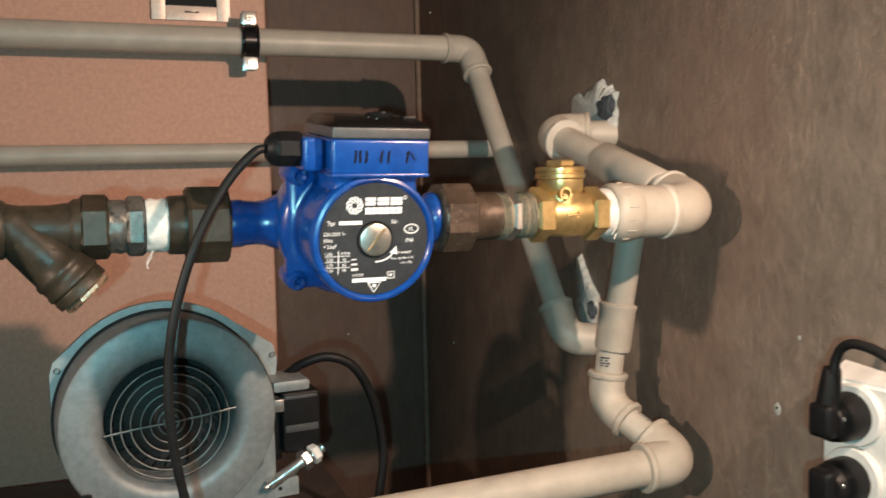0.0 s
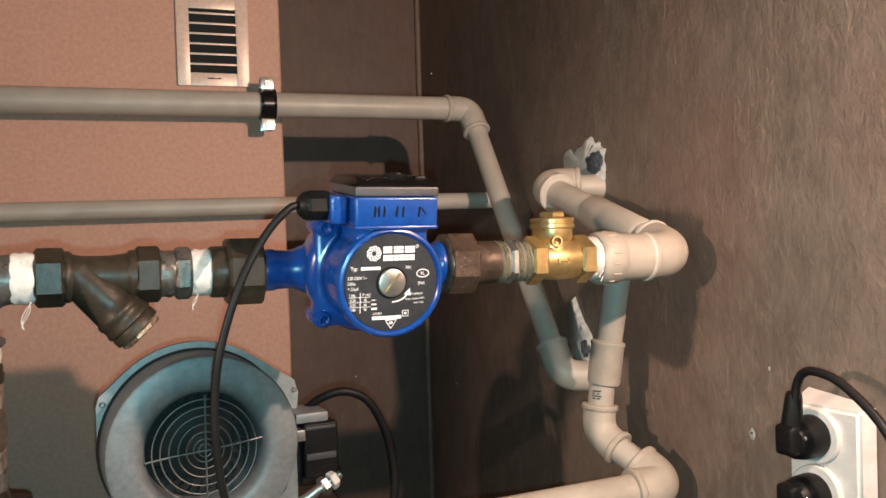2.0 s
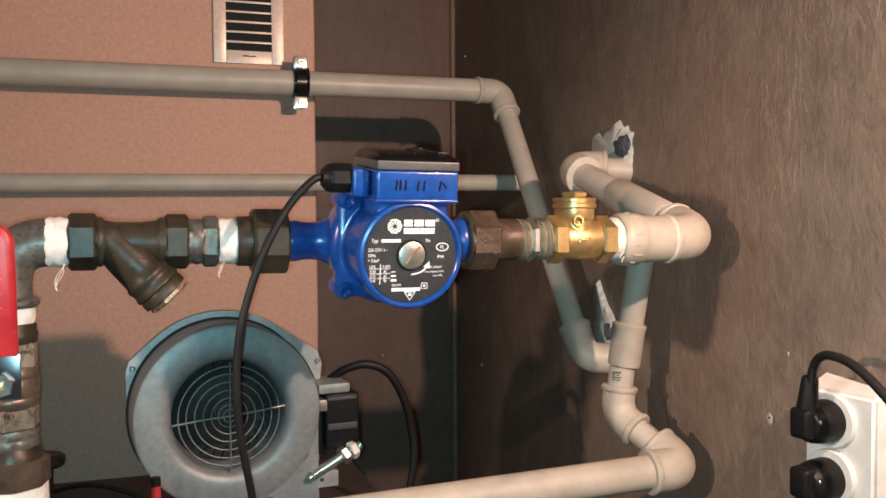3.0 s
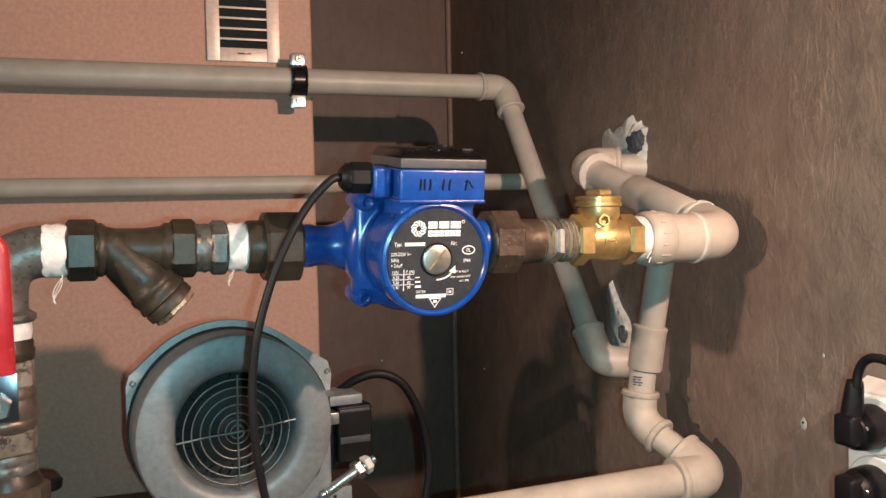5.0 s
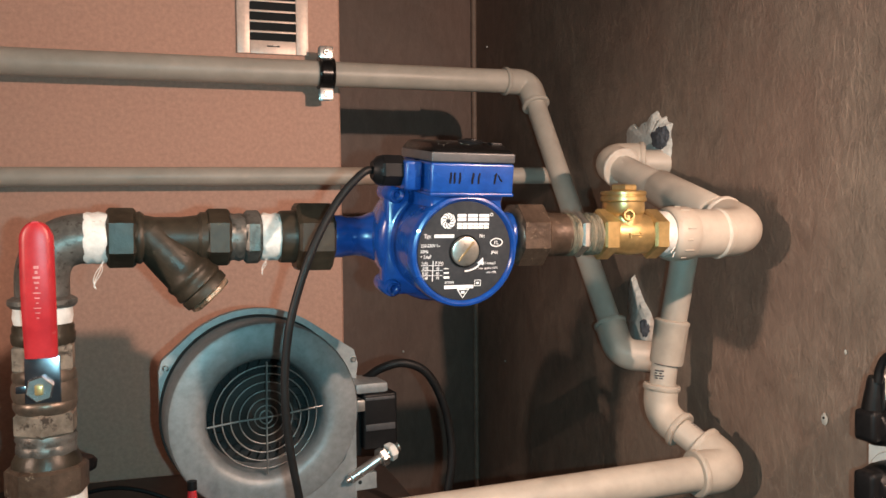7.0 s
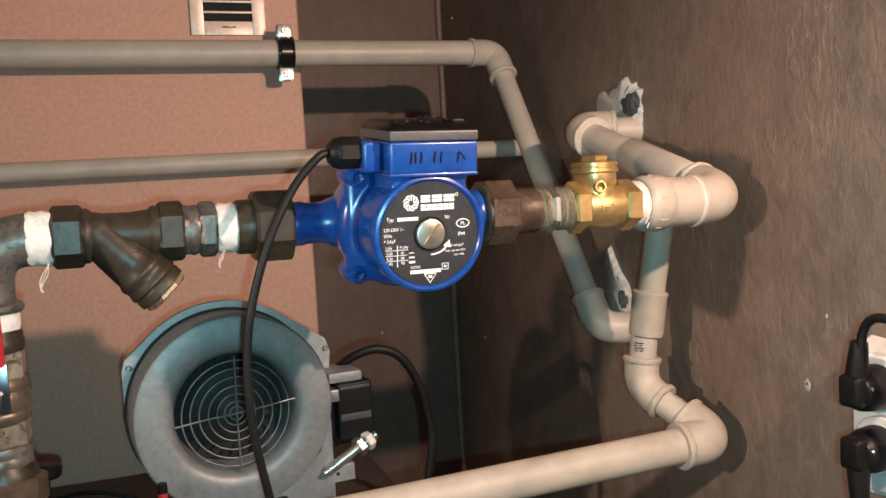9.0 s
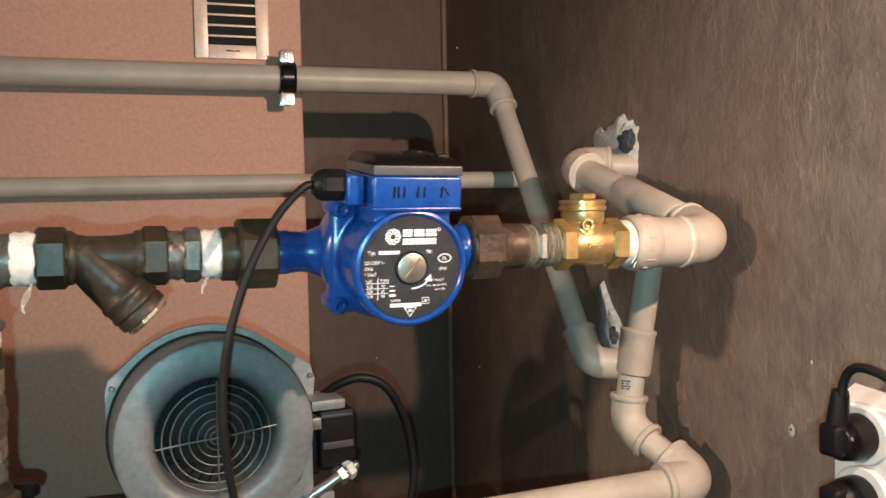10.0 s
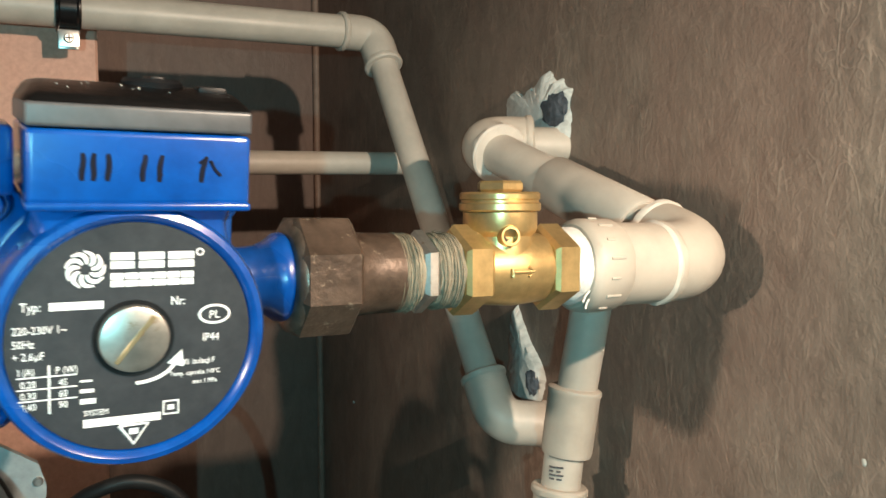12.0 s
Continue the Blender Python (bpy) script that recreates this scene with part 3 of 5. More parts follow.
def strainer():
    t = thing("y_strainer", "tarnished bronze Y-strainer with its leg pointing down", "pipe strainer")
    turned("body", -0.086, -0.026, [(0.0205, 0), (0.0196, 0.1), (0.0178, 0.25), (0.0178, 0.6), (0.0196, 0.85), (0.021, 1)], M_BRONZE, t)
    nut("inlet_hexagon", -0.110, -0.086, 0.0256, 6, M_BRONZE, t, "", radians(30))
    turned("inlet_ring", -0.087, -0.080, [(0.0215, 0), (0.0225, 0.3), (0.0225, 0.6), (0.0205, 1)], M_BRONZE, t)
    nut("outlet_hexagon", -0.029, -0.008, 0.0252, 6, M_BRONZE, t, "", radians(30))
    turned("outlet_ring", -0.036, -0.028, [(0.0198, 0), (0.0222, 0.35), (0.0222, 1)], M_BRONZE, t)
    a, b = ax(-0.078, -0.002, 0.004), ax(-0.0285, -0.004, -0.0485)
    bm = bmesh.new()
    along(bm, a, b, [(0.0175, 0), (0.0196, 0.3), (0.0205, 0.55), (0.0208, 0.64), (0.0224, 0.67), (0.0226, 0.72), (0.0216, 0.74), (0.0216, 0.80), (0.0228, 0.83), (0.0228, 0.87), (0.0212, 0.89), (0.0222, 0.92), (0.0220, 1)], 40)
    part("leg", bm, M_BRONZE, t)
    d = (b - a).normalized()
    bm = polygon_nut(bmesh.new(), b, b + d * 0.0060, 0.0205, 8, 0.2)
    part("leg_cap", bm, M_CAP, t, "coppery screw cap with worn edges", 25)
    s, e = ax(-0.055, -0.0195, -0.011), ax(-0.046, -0.0205, -0.019)
    bm = bmesh.new()
    sweep(bm, [s, e], 0.0011, 8)
    sweep(bm, [e, e + Vector((-0.001, 0, 0.0048))], 0.001, 8)
    sweep(bm, [e, e + Vector((-0.0048, 0, 0.001))], 0.001, 8)
    part("flow_arrow", bm, M_BRONZE, t)


strainer()


def drip(x, label, long=1.0):
    """Sealing threads that hang from a joint."""
    bm = bmesh.new()
    for k in range(3):
        p = [ax(x + 0.001 * k, -0.012, -0.019), ax(x - 0.002 * k * long, -0.013, -0.019 - 0.008 * long), ax(x - (0.0045 + 0.0012 * k) * long, -0.013, -0.019 - 0.016 * long), ax(x - (0.007 - 0.001 * k) * long, -0.012, -0.019 - (0.0215 + 0.001 * k) * long)]
        sweep(bm, spline(p, 5), [(0.0003 + 0.0005 * (i / 16)) * 0.55 * (0.4 + 0.6 * long) for i in range(16)], 6)
    tagged(part("sealing_thread", bm, M_TEFLON), label, "sealing thread")


drip(-0.113, "white frayed sealing thread hanging from the joint")
drip(0.022, "thin frayed sealing thread hanging from the nipple", 0.6)


def nipple(name, x0, x1, h0, h1, left, right, label, m_hex, r=0.0208):
    t = thing(name, label, "pipe nipple")
    turned("thread_wrap", x0 - 0.002, h0, [(r - 0.001, 0), (r + 0.0004, 0.15), (r - 0.0004, 0.4), (r + 0.0006, 0.7), (r - 0.0006, 1)], left, t, "", 0.0005)
    nut("hexagon", h0, h1, r + 0.003, 6, m_hex, t, "", radians(30))
    turned("thread_wrap", h1, x1 + 0.002, [(r - 0.0006, 0), (r + 0.0006, 0.2), (r, 0.5), (r + 0.0006, 0.8), (r - 0.001, 1)], right, t, "", 0.0006)
    return t


nipple("taped_nipple", -0.008, 0.034, 0.004, 0.0185, M_IRON, M_TEFLON, "galvanised nipple wrapped in white sealing tape", M_IRON)
union("inlet_union", 0.049, 0.082, True, M_BRONZE, "blackened brass union at the pump inlet")
union("outlet_union", 0.2648, 0.325, False, M_DIRTY, "dirty brown brass union at the pump outlet")
hn = nipple("hemp_nipple", 0.323, 0.361, 0.336, 0.3455, M_HEMP, M_HEMP, "old nipple wrapped in frayed hemp", M_KNOB, 0.0204)
bm = bmesh.new()
for k in range(46):
    a, x = 2.399 * k, 0.324 + 0.035 * ((k * 0.618) % 1)
    if 0.334 < x < 0.347:
        x = 0.331
    r0, r1 = 0.0206, 0.0216 + 0.0022 * abs(math.sin(3 * k))
    pts = [ax(x + 0.002 * math.sin(k) * s, (r0 + (r1 - r0) * s) * math.cos(a + 0.5 * s), (r0 + (r1 - r0) * s) * math.sin(a + 0.5 * s)) for s in (0, 0.35, 0.7, 1.0)]
    sweep(bm, pts, 0.00022, 5)
part("loose_fibres", bm, M_HEMP, hn)
rng = random.Random(4)
bm = bmesh.new()
for k in range(64):
    x = rng.choice((rng.uniform(0.3225, 0.335), rng.uniform(0.347, 0.3605)))
    tilt, r0, ph = rng.uniform(-0.0022, 0.0022), 0.0206 + rng.uniform(0, 0.0011), rng.uniform(0, 6.28)
    pts = [ax(x + tilt * math.sin(a + ph), (r0 + 0.0004 * math.sin(3 * a + ph)) * math.cos(a), (r0 + 0.0004 * math.sin(2 * a + k)) * math.sin(a)) for a in [i * math.pi / 16 for i in range(33)]]
    sweep(bm, pts, rng.uniform(0.0002, 0.00042), 5, False)
tagged(part("wound_hemp", bm, M_HEMP_PALE, hn), "pale wound hemp strands on the old nipple", kind="stuff")


# ---- circulation pump ----
def pump():
    t = thing("circulation_pump", "blue enamelled circulation pump with a black round label", "pump")
    face, deep = Vector((0.1785, 0.6265, 1.3605)), Vector((0.1725, 0.7300, 1.3735))
    yv = (deep - face).normalized()
    xv = (Vector((1, 0.04, -0.012)) - yv * yv.x).normalized()
    xv = (xv - yv * xv.dot(yv)).normalized()
    zv = xv.cross(yv)
    P = Matrix.Translation(face) @ Matrix((xv, yv, zv)).transposed().to_4x4()
    Y = P @ Matrix.Rotation(radians(-90), 4, "X")
    # stator housing, turned round the shaft
    bm = bmesh.new()
    lathe(bm, [(0, 0.0006), (0.0428, 0.0006), (0.0434, -0.0012), (0.0452, -0.0024), (0.0474, -0.0016), (0.0486, 0.0008), (0.0490, 0.006), (0.0484, 0.03), (0.0470, 0.066), (0.0470, 0.082), (0, 0.082)], Y, 72)
    housing = part("motor_housing", bm, M_BLUE, t)
    # volute with lugs
    bm = bmesh.new()
    lathe(bm, [(0, 0.058), (0.046, 0.058), (0.0535, 0.0605), (0.0572, 0.066), (0.0575, 0.076), (0.0560, 0.088), (0.0540, 0.108), (0.047, 0.128), (0.034, 0.138), (0, 0.138)], Y, 56)
    volute = part("volute", bm, M_BLUE, t)
    for sx in (-1, 1):
        for sz in (-1, 1):
            bm = bmesh.new()
            m = Y @ Matrix.Translation((sx * 0.0445, -sz * 0.0420, 0))
            lathe(bm, [(0, 0.0535), (0.0066, 0.0535), (0.0080, 0.0555), (0.0086, 0.075), (0.0080, 0.088), (0, 0.092)], m, 24)
            lug = part("lug", bm, M_BLUE, volute)
            bm = bmesh.new()
            lathe(bm, [(0.0024, 0.0515), (0.0046, 0.0490), (0.0054, 0.0505), (0.0054, 0.0545), (0, 0.0545)], m, 20)
            lathe(bm, [(0, 0.0525), (0.0025, 0.0525), (0.0025, 0.0515)], m, 6)
            part("screw", bm, M_BLUE, volute)
    # square flange that carries the lugs
    bm = bmesh.new()
    ring = []
    for cx, cz, a0 in ((0.0435, 0.0410, 0), (-0.0435, 0.0410, 90), (-0.0435, -0.0410, 180), (0.0435, -0.0410, 270)):
        ring += [(cx + 0.0078 * math.cos(radians(a0 + k * 15)), cz + 0.0078 * math.sin(radians(a0 + k * 15))) for k in range(7)]
    rows = [[bm.verts.new(P @ Vector((x * k, y, z * k))) for x, z in ring] for k, y in ((0.97, 0.0590), (1.0, 0.0605), (1.0, 0.0740), (0.95, 0.0790))]
    for p, q in zip(rows, rows[1:]):
        for i in range(len(ring)):
            bm.faces.new((p[i], p[(i + 1) % len(ring)], q[(i + 1) % len(ring)], q[i]))
    bm.faces.new(rows[0])
    bm.faces.new(rows[-1][::-1])
    part("motor_flange", bm, M_BLUE, t, "", 50)
    # ports
    inlet = [(0.0190, 0), (0.0197, 0.03), (0.0197, 0.20), (0.0186, 0.25), (0.0180, 0.40), (0.0190, 0.52), (0.0235, 0.7), (0.034, 0.9), (0.036, 1)]
    part("inlet_port", along(bmesh.new(), ax(0.080), ax(0.142), inlet, 40), M_BLUE, t)
    outlet = [(0.0222, 0), (0.0232, 0.06), (0.0226, 0.12), (0.0190, 0.20), (0.0168, 0.28), (0.0160, 0.38), (0.0162, 0.62), (0.024, 0.85), (0.034, 1)]
    part("outlet_port", along(bmesh.new(), ax(0.2642), ax(0.205), outlet, 40), M_BLUE, t)
    # terminal box
    bm = bmesh.new()
    box(bm, (-0.0350, -0.0045, 0.0490), (0.0400, 0.072, 0.0745), 0.0022, P, 3)
    tb = part("terminal_box", bm, M_BLUE, t)
    bm = box(bmesh.new(), (-0.0355, -0.0052, 0.0468), (0.0405, 0.0700, 0.0500), 0.0014, P, 3)
    part("box_lip", bm, M_BLUE, tb)
    bm = bmesh.new()
    n = 12
    rows = []
    for i in range(n + 1):
        s = i / n
        half = 0.0325 + 0.0135 * (1 - min(1, s * 1.25)) ** 2 + 0.003 * max(0, s - 0.75) * 4
        z = 0.016 + (0.0495 - 0.016) * s
        rows.append([bm.verts.new(P @ Vector((x + 0.0012, y, z))) for x, y in ((-half, 0.066), (-half, 0.005), (-half + 0.003, 0.0018), (half - 0.003, 0.0018), (half, 0.005), (half, 0.066))])
    for p, q in zip(rows, rows[1:]):
        for i in range(6):
            bm.faces.new((p[i], p[(i + 1) % 6], q[(i + 1) % 6], q[i]))
    bm.faces.new(rows[0])
    bm.faces.new(rows[-1][::-1])
    part("neck", bm, M_BLUE, t, "", 50)
    bm = box(bmesh.new(), (-0.0352, -0.0052, 0.0750), (0.0402, 0.0735, 0.0832), 0.0014, P, 3)
    lid = part("box_lid", bm, M_LID, tb, "dusty dark grey plastic lid")
    # black cover: a shallow hood that slopes back from the front edge
    bm = bmesh.new()
    rows = []
    for inset, y0, z in ((0.0, -0.0046, 0.0830), (0.0004, -0.0040, 0.0844), (0.0016, 0.0010, 0.0866), (0.0030, 0.0080, 0.0888), (0.0050, 0.0160, 0.0902), (0.0080, 0.0220, 0.0908)):
        x0, x1, y1, c = -0.0350 + inset, 0.0400 - inset, 0.0730 - inset, 0.003
        rows.append([bm.verts.new(P @ Vector((x, y, z))) for x, y in ((x0 + c, y0), (x1 - c, y0), (x1, y0 + c), (x1, y1 - c), (x1 - c, y1), (x0 + c, y1), (x0, y1 - c), (x0, y0 + c))])
    for p, q in zip(rows, rows[1:]):
        for i in range(8):
            bm.faces.new((p[i], p[(i + 1) % 8], q[(i + 1) % 8], q[i]))
    bm.faces.new(rows[0])
    bm.faces.new(rows[-1][::-1])
    part("lid_top", bm, M_LIDTOP, lid, "glossy black lid top with dust specks", 50)
    bm = bmesh.new()
    lathe(bm, [(0.0060, 0.0), (0.0105, 0.0), (0.0112, 0.0022), (0.0100, 0.0036), (0.0072, 0.0036), (0.0060, 0.0018)], P @ Matrix.Translation((0.010, 0.024, 0.0895)), 28)
    part("lid_dial_rim", bm, M_BLACK, lid, "raised round rim on the lid")
    bm = box(bmesh.new(), (0.0075, 0.015, 0.0895), (0.0125, 0.032, 0.0942), 0.0012, P, 2)
    box(bm, (0.0240, 0.010, 0.0880), (0.0345, 0.020, 0.0915), 0.0012, P, 2)
    part("lid_catch", bm, M_BLACK, lid)
    rg = random.Random(8)
    bm = bmesh.new()
    for _ in range(13):
        x, y = rg.uniform(-0.028, 0.034), rg.uniform(0.004, 0.013)
        z = 0.0873 + (y - 0.004) * 0.33
        bmesh.ops.create_icosphere(bm, subdivisions=1, radius=rg.uniform(0.0002, 0.00045), matrix=P @ Matrix.Translation((x, y, z)))
    tagged(part("dust_specks", bm, M_PLASTER, lid), "pale dust specks", kind="stuff")
    # cable gland block
    bm = box(bmesh.new(), (-0.0520, 0.010, 0.0500), (-0.0376, 0.060, 0.0745), 0.0025, P, 3)
    part("gland_block", bm, M_BLUE, tb)
    g0, g1 = P @ Vector((-0.0500, 0.027, 0.0650)), P @ Vector((-0.0700, 0.027, 0.0650))
    gd = (g1 - g0).normalized()
    part("cable_gland", polygon_nut(bmesh.new(), g0, g1, 0.0138, 8, 0.39), M_BLACK, tb, "black plastic gland nut", 25)
    bm = bmesh.new()
    along(bm, g1 - gd * 0.001, g1 + gd * 0.006, [(0.0125, 0), (0.0118, 0.4), (0.0075, 1)], 28)
    part("gland_end", bm, M_BLACK, tb)
    # pen strokes on the box
    for xs, lean in (((-0.0176, -0.0141, -0.0093), 0.0002), ((0.0022, 0.0078), 0.0005), ((0.0228,), 0.0009)):
        for x in xs:
            bm = bmesh.new()
            pts = [P @ Vector((x - lean + 2 * lean * s + 0.0002 * math.sin(7 * s + x * 900), -0.00372, 0.0573 + 0.0094 * s)) for s in [i / 8 for i in range(9)]]
            sweep(bm, pts, [0.0011, 0.00125, 0.0013, 0.0013, 0.0013, 0.00128, 0.00125, 0.0012, 0.00105], 12)
            part("pen_stroke", bm, M_MARKER, tb, "black marker stroke")
    for pts in (((0.0254, 0.0652), (0.0268, 0.0622), (0.0290, 0.0598)), ((0.0214, 0.0642), (0.0240, 0.0662))):
        bm = bmesh.new()
        sweep(bm, [P @ Vector((x, -0.00468, z)) for x, z in pts], [0.0006] * len(pts), 8)
        part("pen_stroke", bm, M_MARKER, tb, "black marker stroke")
    # label disc
    bm = bmesh.new()
    lathe(bm, [(0, -0.0002), (0.0424, -0.0002), (0.0426, 0.0012), (0, 0.0012)], Y, 72)
    disc = part("label_disc", bm, M_LABEL, t, "black round label with white print")
    bm = bmesh.new()
    lathe(bm, [(0, -0.0032), (0.0108, -0.0034), (0.0121, -0.0028), (0.0125, -0.0012), (0.0125, 0.001), (0, 0.001)], Y, 48)
    knob = part("vent_screw", bm, M_KNOB, t, "slotted bright metal vent screw")
    bm = box(bmesh.new(), (-0.0107, -0.0037, -0.0009), (0.0107, -0.0031, 0.0009), 0.0002, P @ Matrix.Rotation(radians(-52), 4, "Y"), 1)
    part("slot", bm, surface("brassy_slot", (0.36, 0.27, 0.14), (0.5, 0.4, 0.24), 0.4, 0.8, 90, 30, 0), knob)
    bm = bmesh.new()
    lathe(bm, [(0.0126, -0.0006), (0.0142, -0.0008), (0.0142, 0.0004), (0.0126, 0.0004)], Y, 48)
    part("screw_recess", bm, M_BLACK, t)

    def at(x, z, d=-0.0003):
        return P @ Matrix.Translation((x, d, z)) @ Matrix.Rotation(radians(90), 4, "X")

    def bar(name, x0, z0, x1, z1):
        return part(name, box(bmesh.new(), (x0, -0.00042, z0), (x1, -0.00012, z1), 0, P), M_WHITE, disc, "white printed mark", 0)

    # emblem and maker's block as plain shapes
    for k in range(9):
        a = 2 * math.pi * k / 9
        ptl = [Vector((-0.0163 + r * math.cos(a + tw), -0.0002, 0.0258 + r * math.sin(a + tw))) for r, tw in ((0.0020, 0.0), (0.004, 0.15), (0.0057, 0.5), (0.0066, 0.95))]
        bm = sweep(bmesh.new(), [P @ p for p in spline(ptl, 4)], [0.0003 + 0.0006 * math.sin(math.pi * min(1, (i + 1) / 13)) for i in range(13)], 6)
        part("emblem_petal", bm, M_WHITE, disc, "white swirl petal")
    for x0, x1 in ((-0.0080, 0.0000), (0.0016, 0.0104), (0.0118, 0.0210)):
        bar("maker_mark", x0, 0.0258, x1, 0.0284)
        bar("maker_mark", x0, 0.0289, x1, 0.0316)
    for k in range(6):
        x = -0.0080 + k * 0.0049
        bar("maker_mark", x, 0.0192, x + 0.0044, 0.0215)
        bar("maker_mark", x, 0.0219, x + 0.0044, 0.0242)
    for x, z, s, txt in ((-0.0372, 0.0116, 0.0046, "Typ:"), (0.0128, 0.0116, 0.0046, "Nr:"), (-0.0398, 0.0036, 0.0040, "220-230V 1~"), (-0.0398, -0.0012, 0.0040, "50Hz"), (-0.0398, -0.0056, 0.0040, "+ 2,6µF"), (0.0246, -0.0030, 0.0044, "IP44"), (0.0176, -0.0116, 0.0030, "Kl. izolacji F"), (0.0128, -0.0158, 0.0025, "Temp. czynnika 110°C"), (0.0212, -0.0194, 0.0025, "max 1 MPa"), (-0.0382, -0.0110, 0.0036, "I (A)"), (-0.0262, -0.0110, 0.0036, "P (W)"), (-0.0374, -0.0155, 0.0036, "0,20"), (-0.0374, -0.0196, 0.0036, "0,30"), (-0.0374, -0.0237, 0.0036, "0,40"), (-0.0252, -0.0155, 0.0036, "45"), (-0.0252, -0.0196, 0.0036, "60"), (-0.0252, -0.0237, 0.0036, "90"), (-0.0170, -0.0278, 0.0030, "SYSTEM")):
        letters("print", txt, s, at(x, z), M_WHITE, disc, "LEFT", 0.82)
    bar("print_bar", -0.0280, 0.0116, -0.0104, 0.0144)
    for z in (-0.0120, -0.0163, -0.0205):
        bar("table_line", -0.0385, z, -0.0192, z + 0.0004)
    bar("table_line", -0.0285, -0.0255, -0.0279, -0.0078)
    for k, z in enumerate((-0.0150, -0.0190, -0.0232)):
        bar("print_bar", -0.0182, z, -0.0142 + 0.0006 * k, z + 0.0007 + 0.0006 * k)
    bar("print_bar", -0.0172, -0.0322, 0.0096, -0.0292)
    for x0, z0, x1, z1 in ((0.0104, -0.0300, 0.0109, -0.0250), (0.0158, -0.0300, 0.0163, -0.0250), (0.0104, -0.0305, 0.0163, -0.0300), (0.0104, -0.0255, 0.0163, -0.0250), (0.0122, -0.0287, 0.0145, -0.0268)):
        bar("print_bar", x0, z0, x1, z1)

    def line(name, pts, r):
        part(name, sweep(bmesh.new(), [P @ Vector((x, -0.0002, z)) for x, z in pts], r, 6), M_WHITE, disc, "white printed line")

    line("oval", [(0.0290 + 0.0056 * math.cos(i * 0.2618), 0.0072 + 0.0034 * math.sin(i * 0.2618)) for i in range(25)], 0.0005)
    letters("print", "PL", 0.0042, at(0.0290, 0.0057), M_WHITE, disc, "CENTER")
    line("triangle", [(-0.0050, -0.0330), (0.0052, -0.0330), (0.0001, -0.0404), (-0.0050, -0.0330)], 0.0006)
    bar("print_bar", -0.0015, -0.0366, 0.0017, -0.0344)
    line("registered_mark", [(0.0232 + 0.0012 * math.cos(i * 0.5236), 0.0312 + 0.0012 * math.sin(i * 0.5236)) for i in range(13)], 0.0003)
    line("turn_arrow", [(0.0008 + 0.0145 * math.sin(s * 1.25), -0.0172 + 0.0095 * (1 - math.cos(s * 1.25)) ) for s in [i / 10 for i in range(11)]], 0.0007)
    bm = bmesh.new()
    tri = [bm.verts.new(P @ Vector(p)) for p in ((0.0118, -0.0005, -0.0105), (0.0178, -0.0005, -0.0122), (0.0172, -0.0005, -0.0056))]
    bm.faces.new(tri)
    geo = bmesh.ops.extrude_face_region(bm, geom=list(bm.faces))
    for v in [g for g in geo["geom"] if isinstance(g, bmesh.types.BMVert)]:
        v.co += yv * 0.0004
    part("arrow_head", bm, M_WHITE, disc, "white printed arrow head", 0)
    return g1 + gd * 0.003


GLAND = pump()
bm = bmesh.new()
pts = [GLAND + Vector((0.012, 0, 0)), GLAND, GLAND + Vector((-0.012, -0.004, -0.003)), (0.072, 0.636, 1.403), (0.051, 0.632, 1.366), (0.0345, 0.632, 1.318), (0.028, 0.634, 1.280), (0.027, 0.636, 1.240), (0.031, 0.640, 1.200), (0.039, 0.646, 1.155), (0.047, 0.655, 1.10), (0.05, 0.66, 1.03), (0.05, 0.67, 0.9)]
sweep(bm, spline(pts, 10), 0.0034, 18)
tagged(part("pump_cable", bm, M_RUBBER), "black rubber mains cable hanging from the pump", "cable")


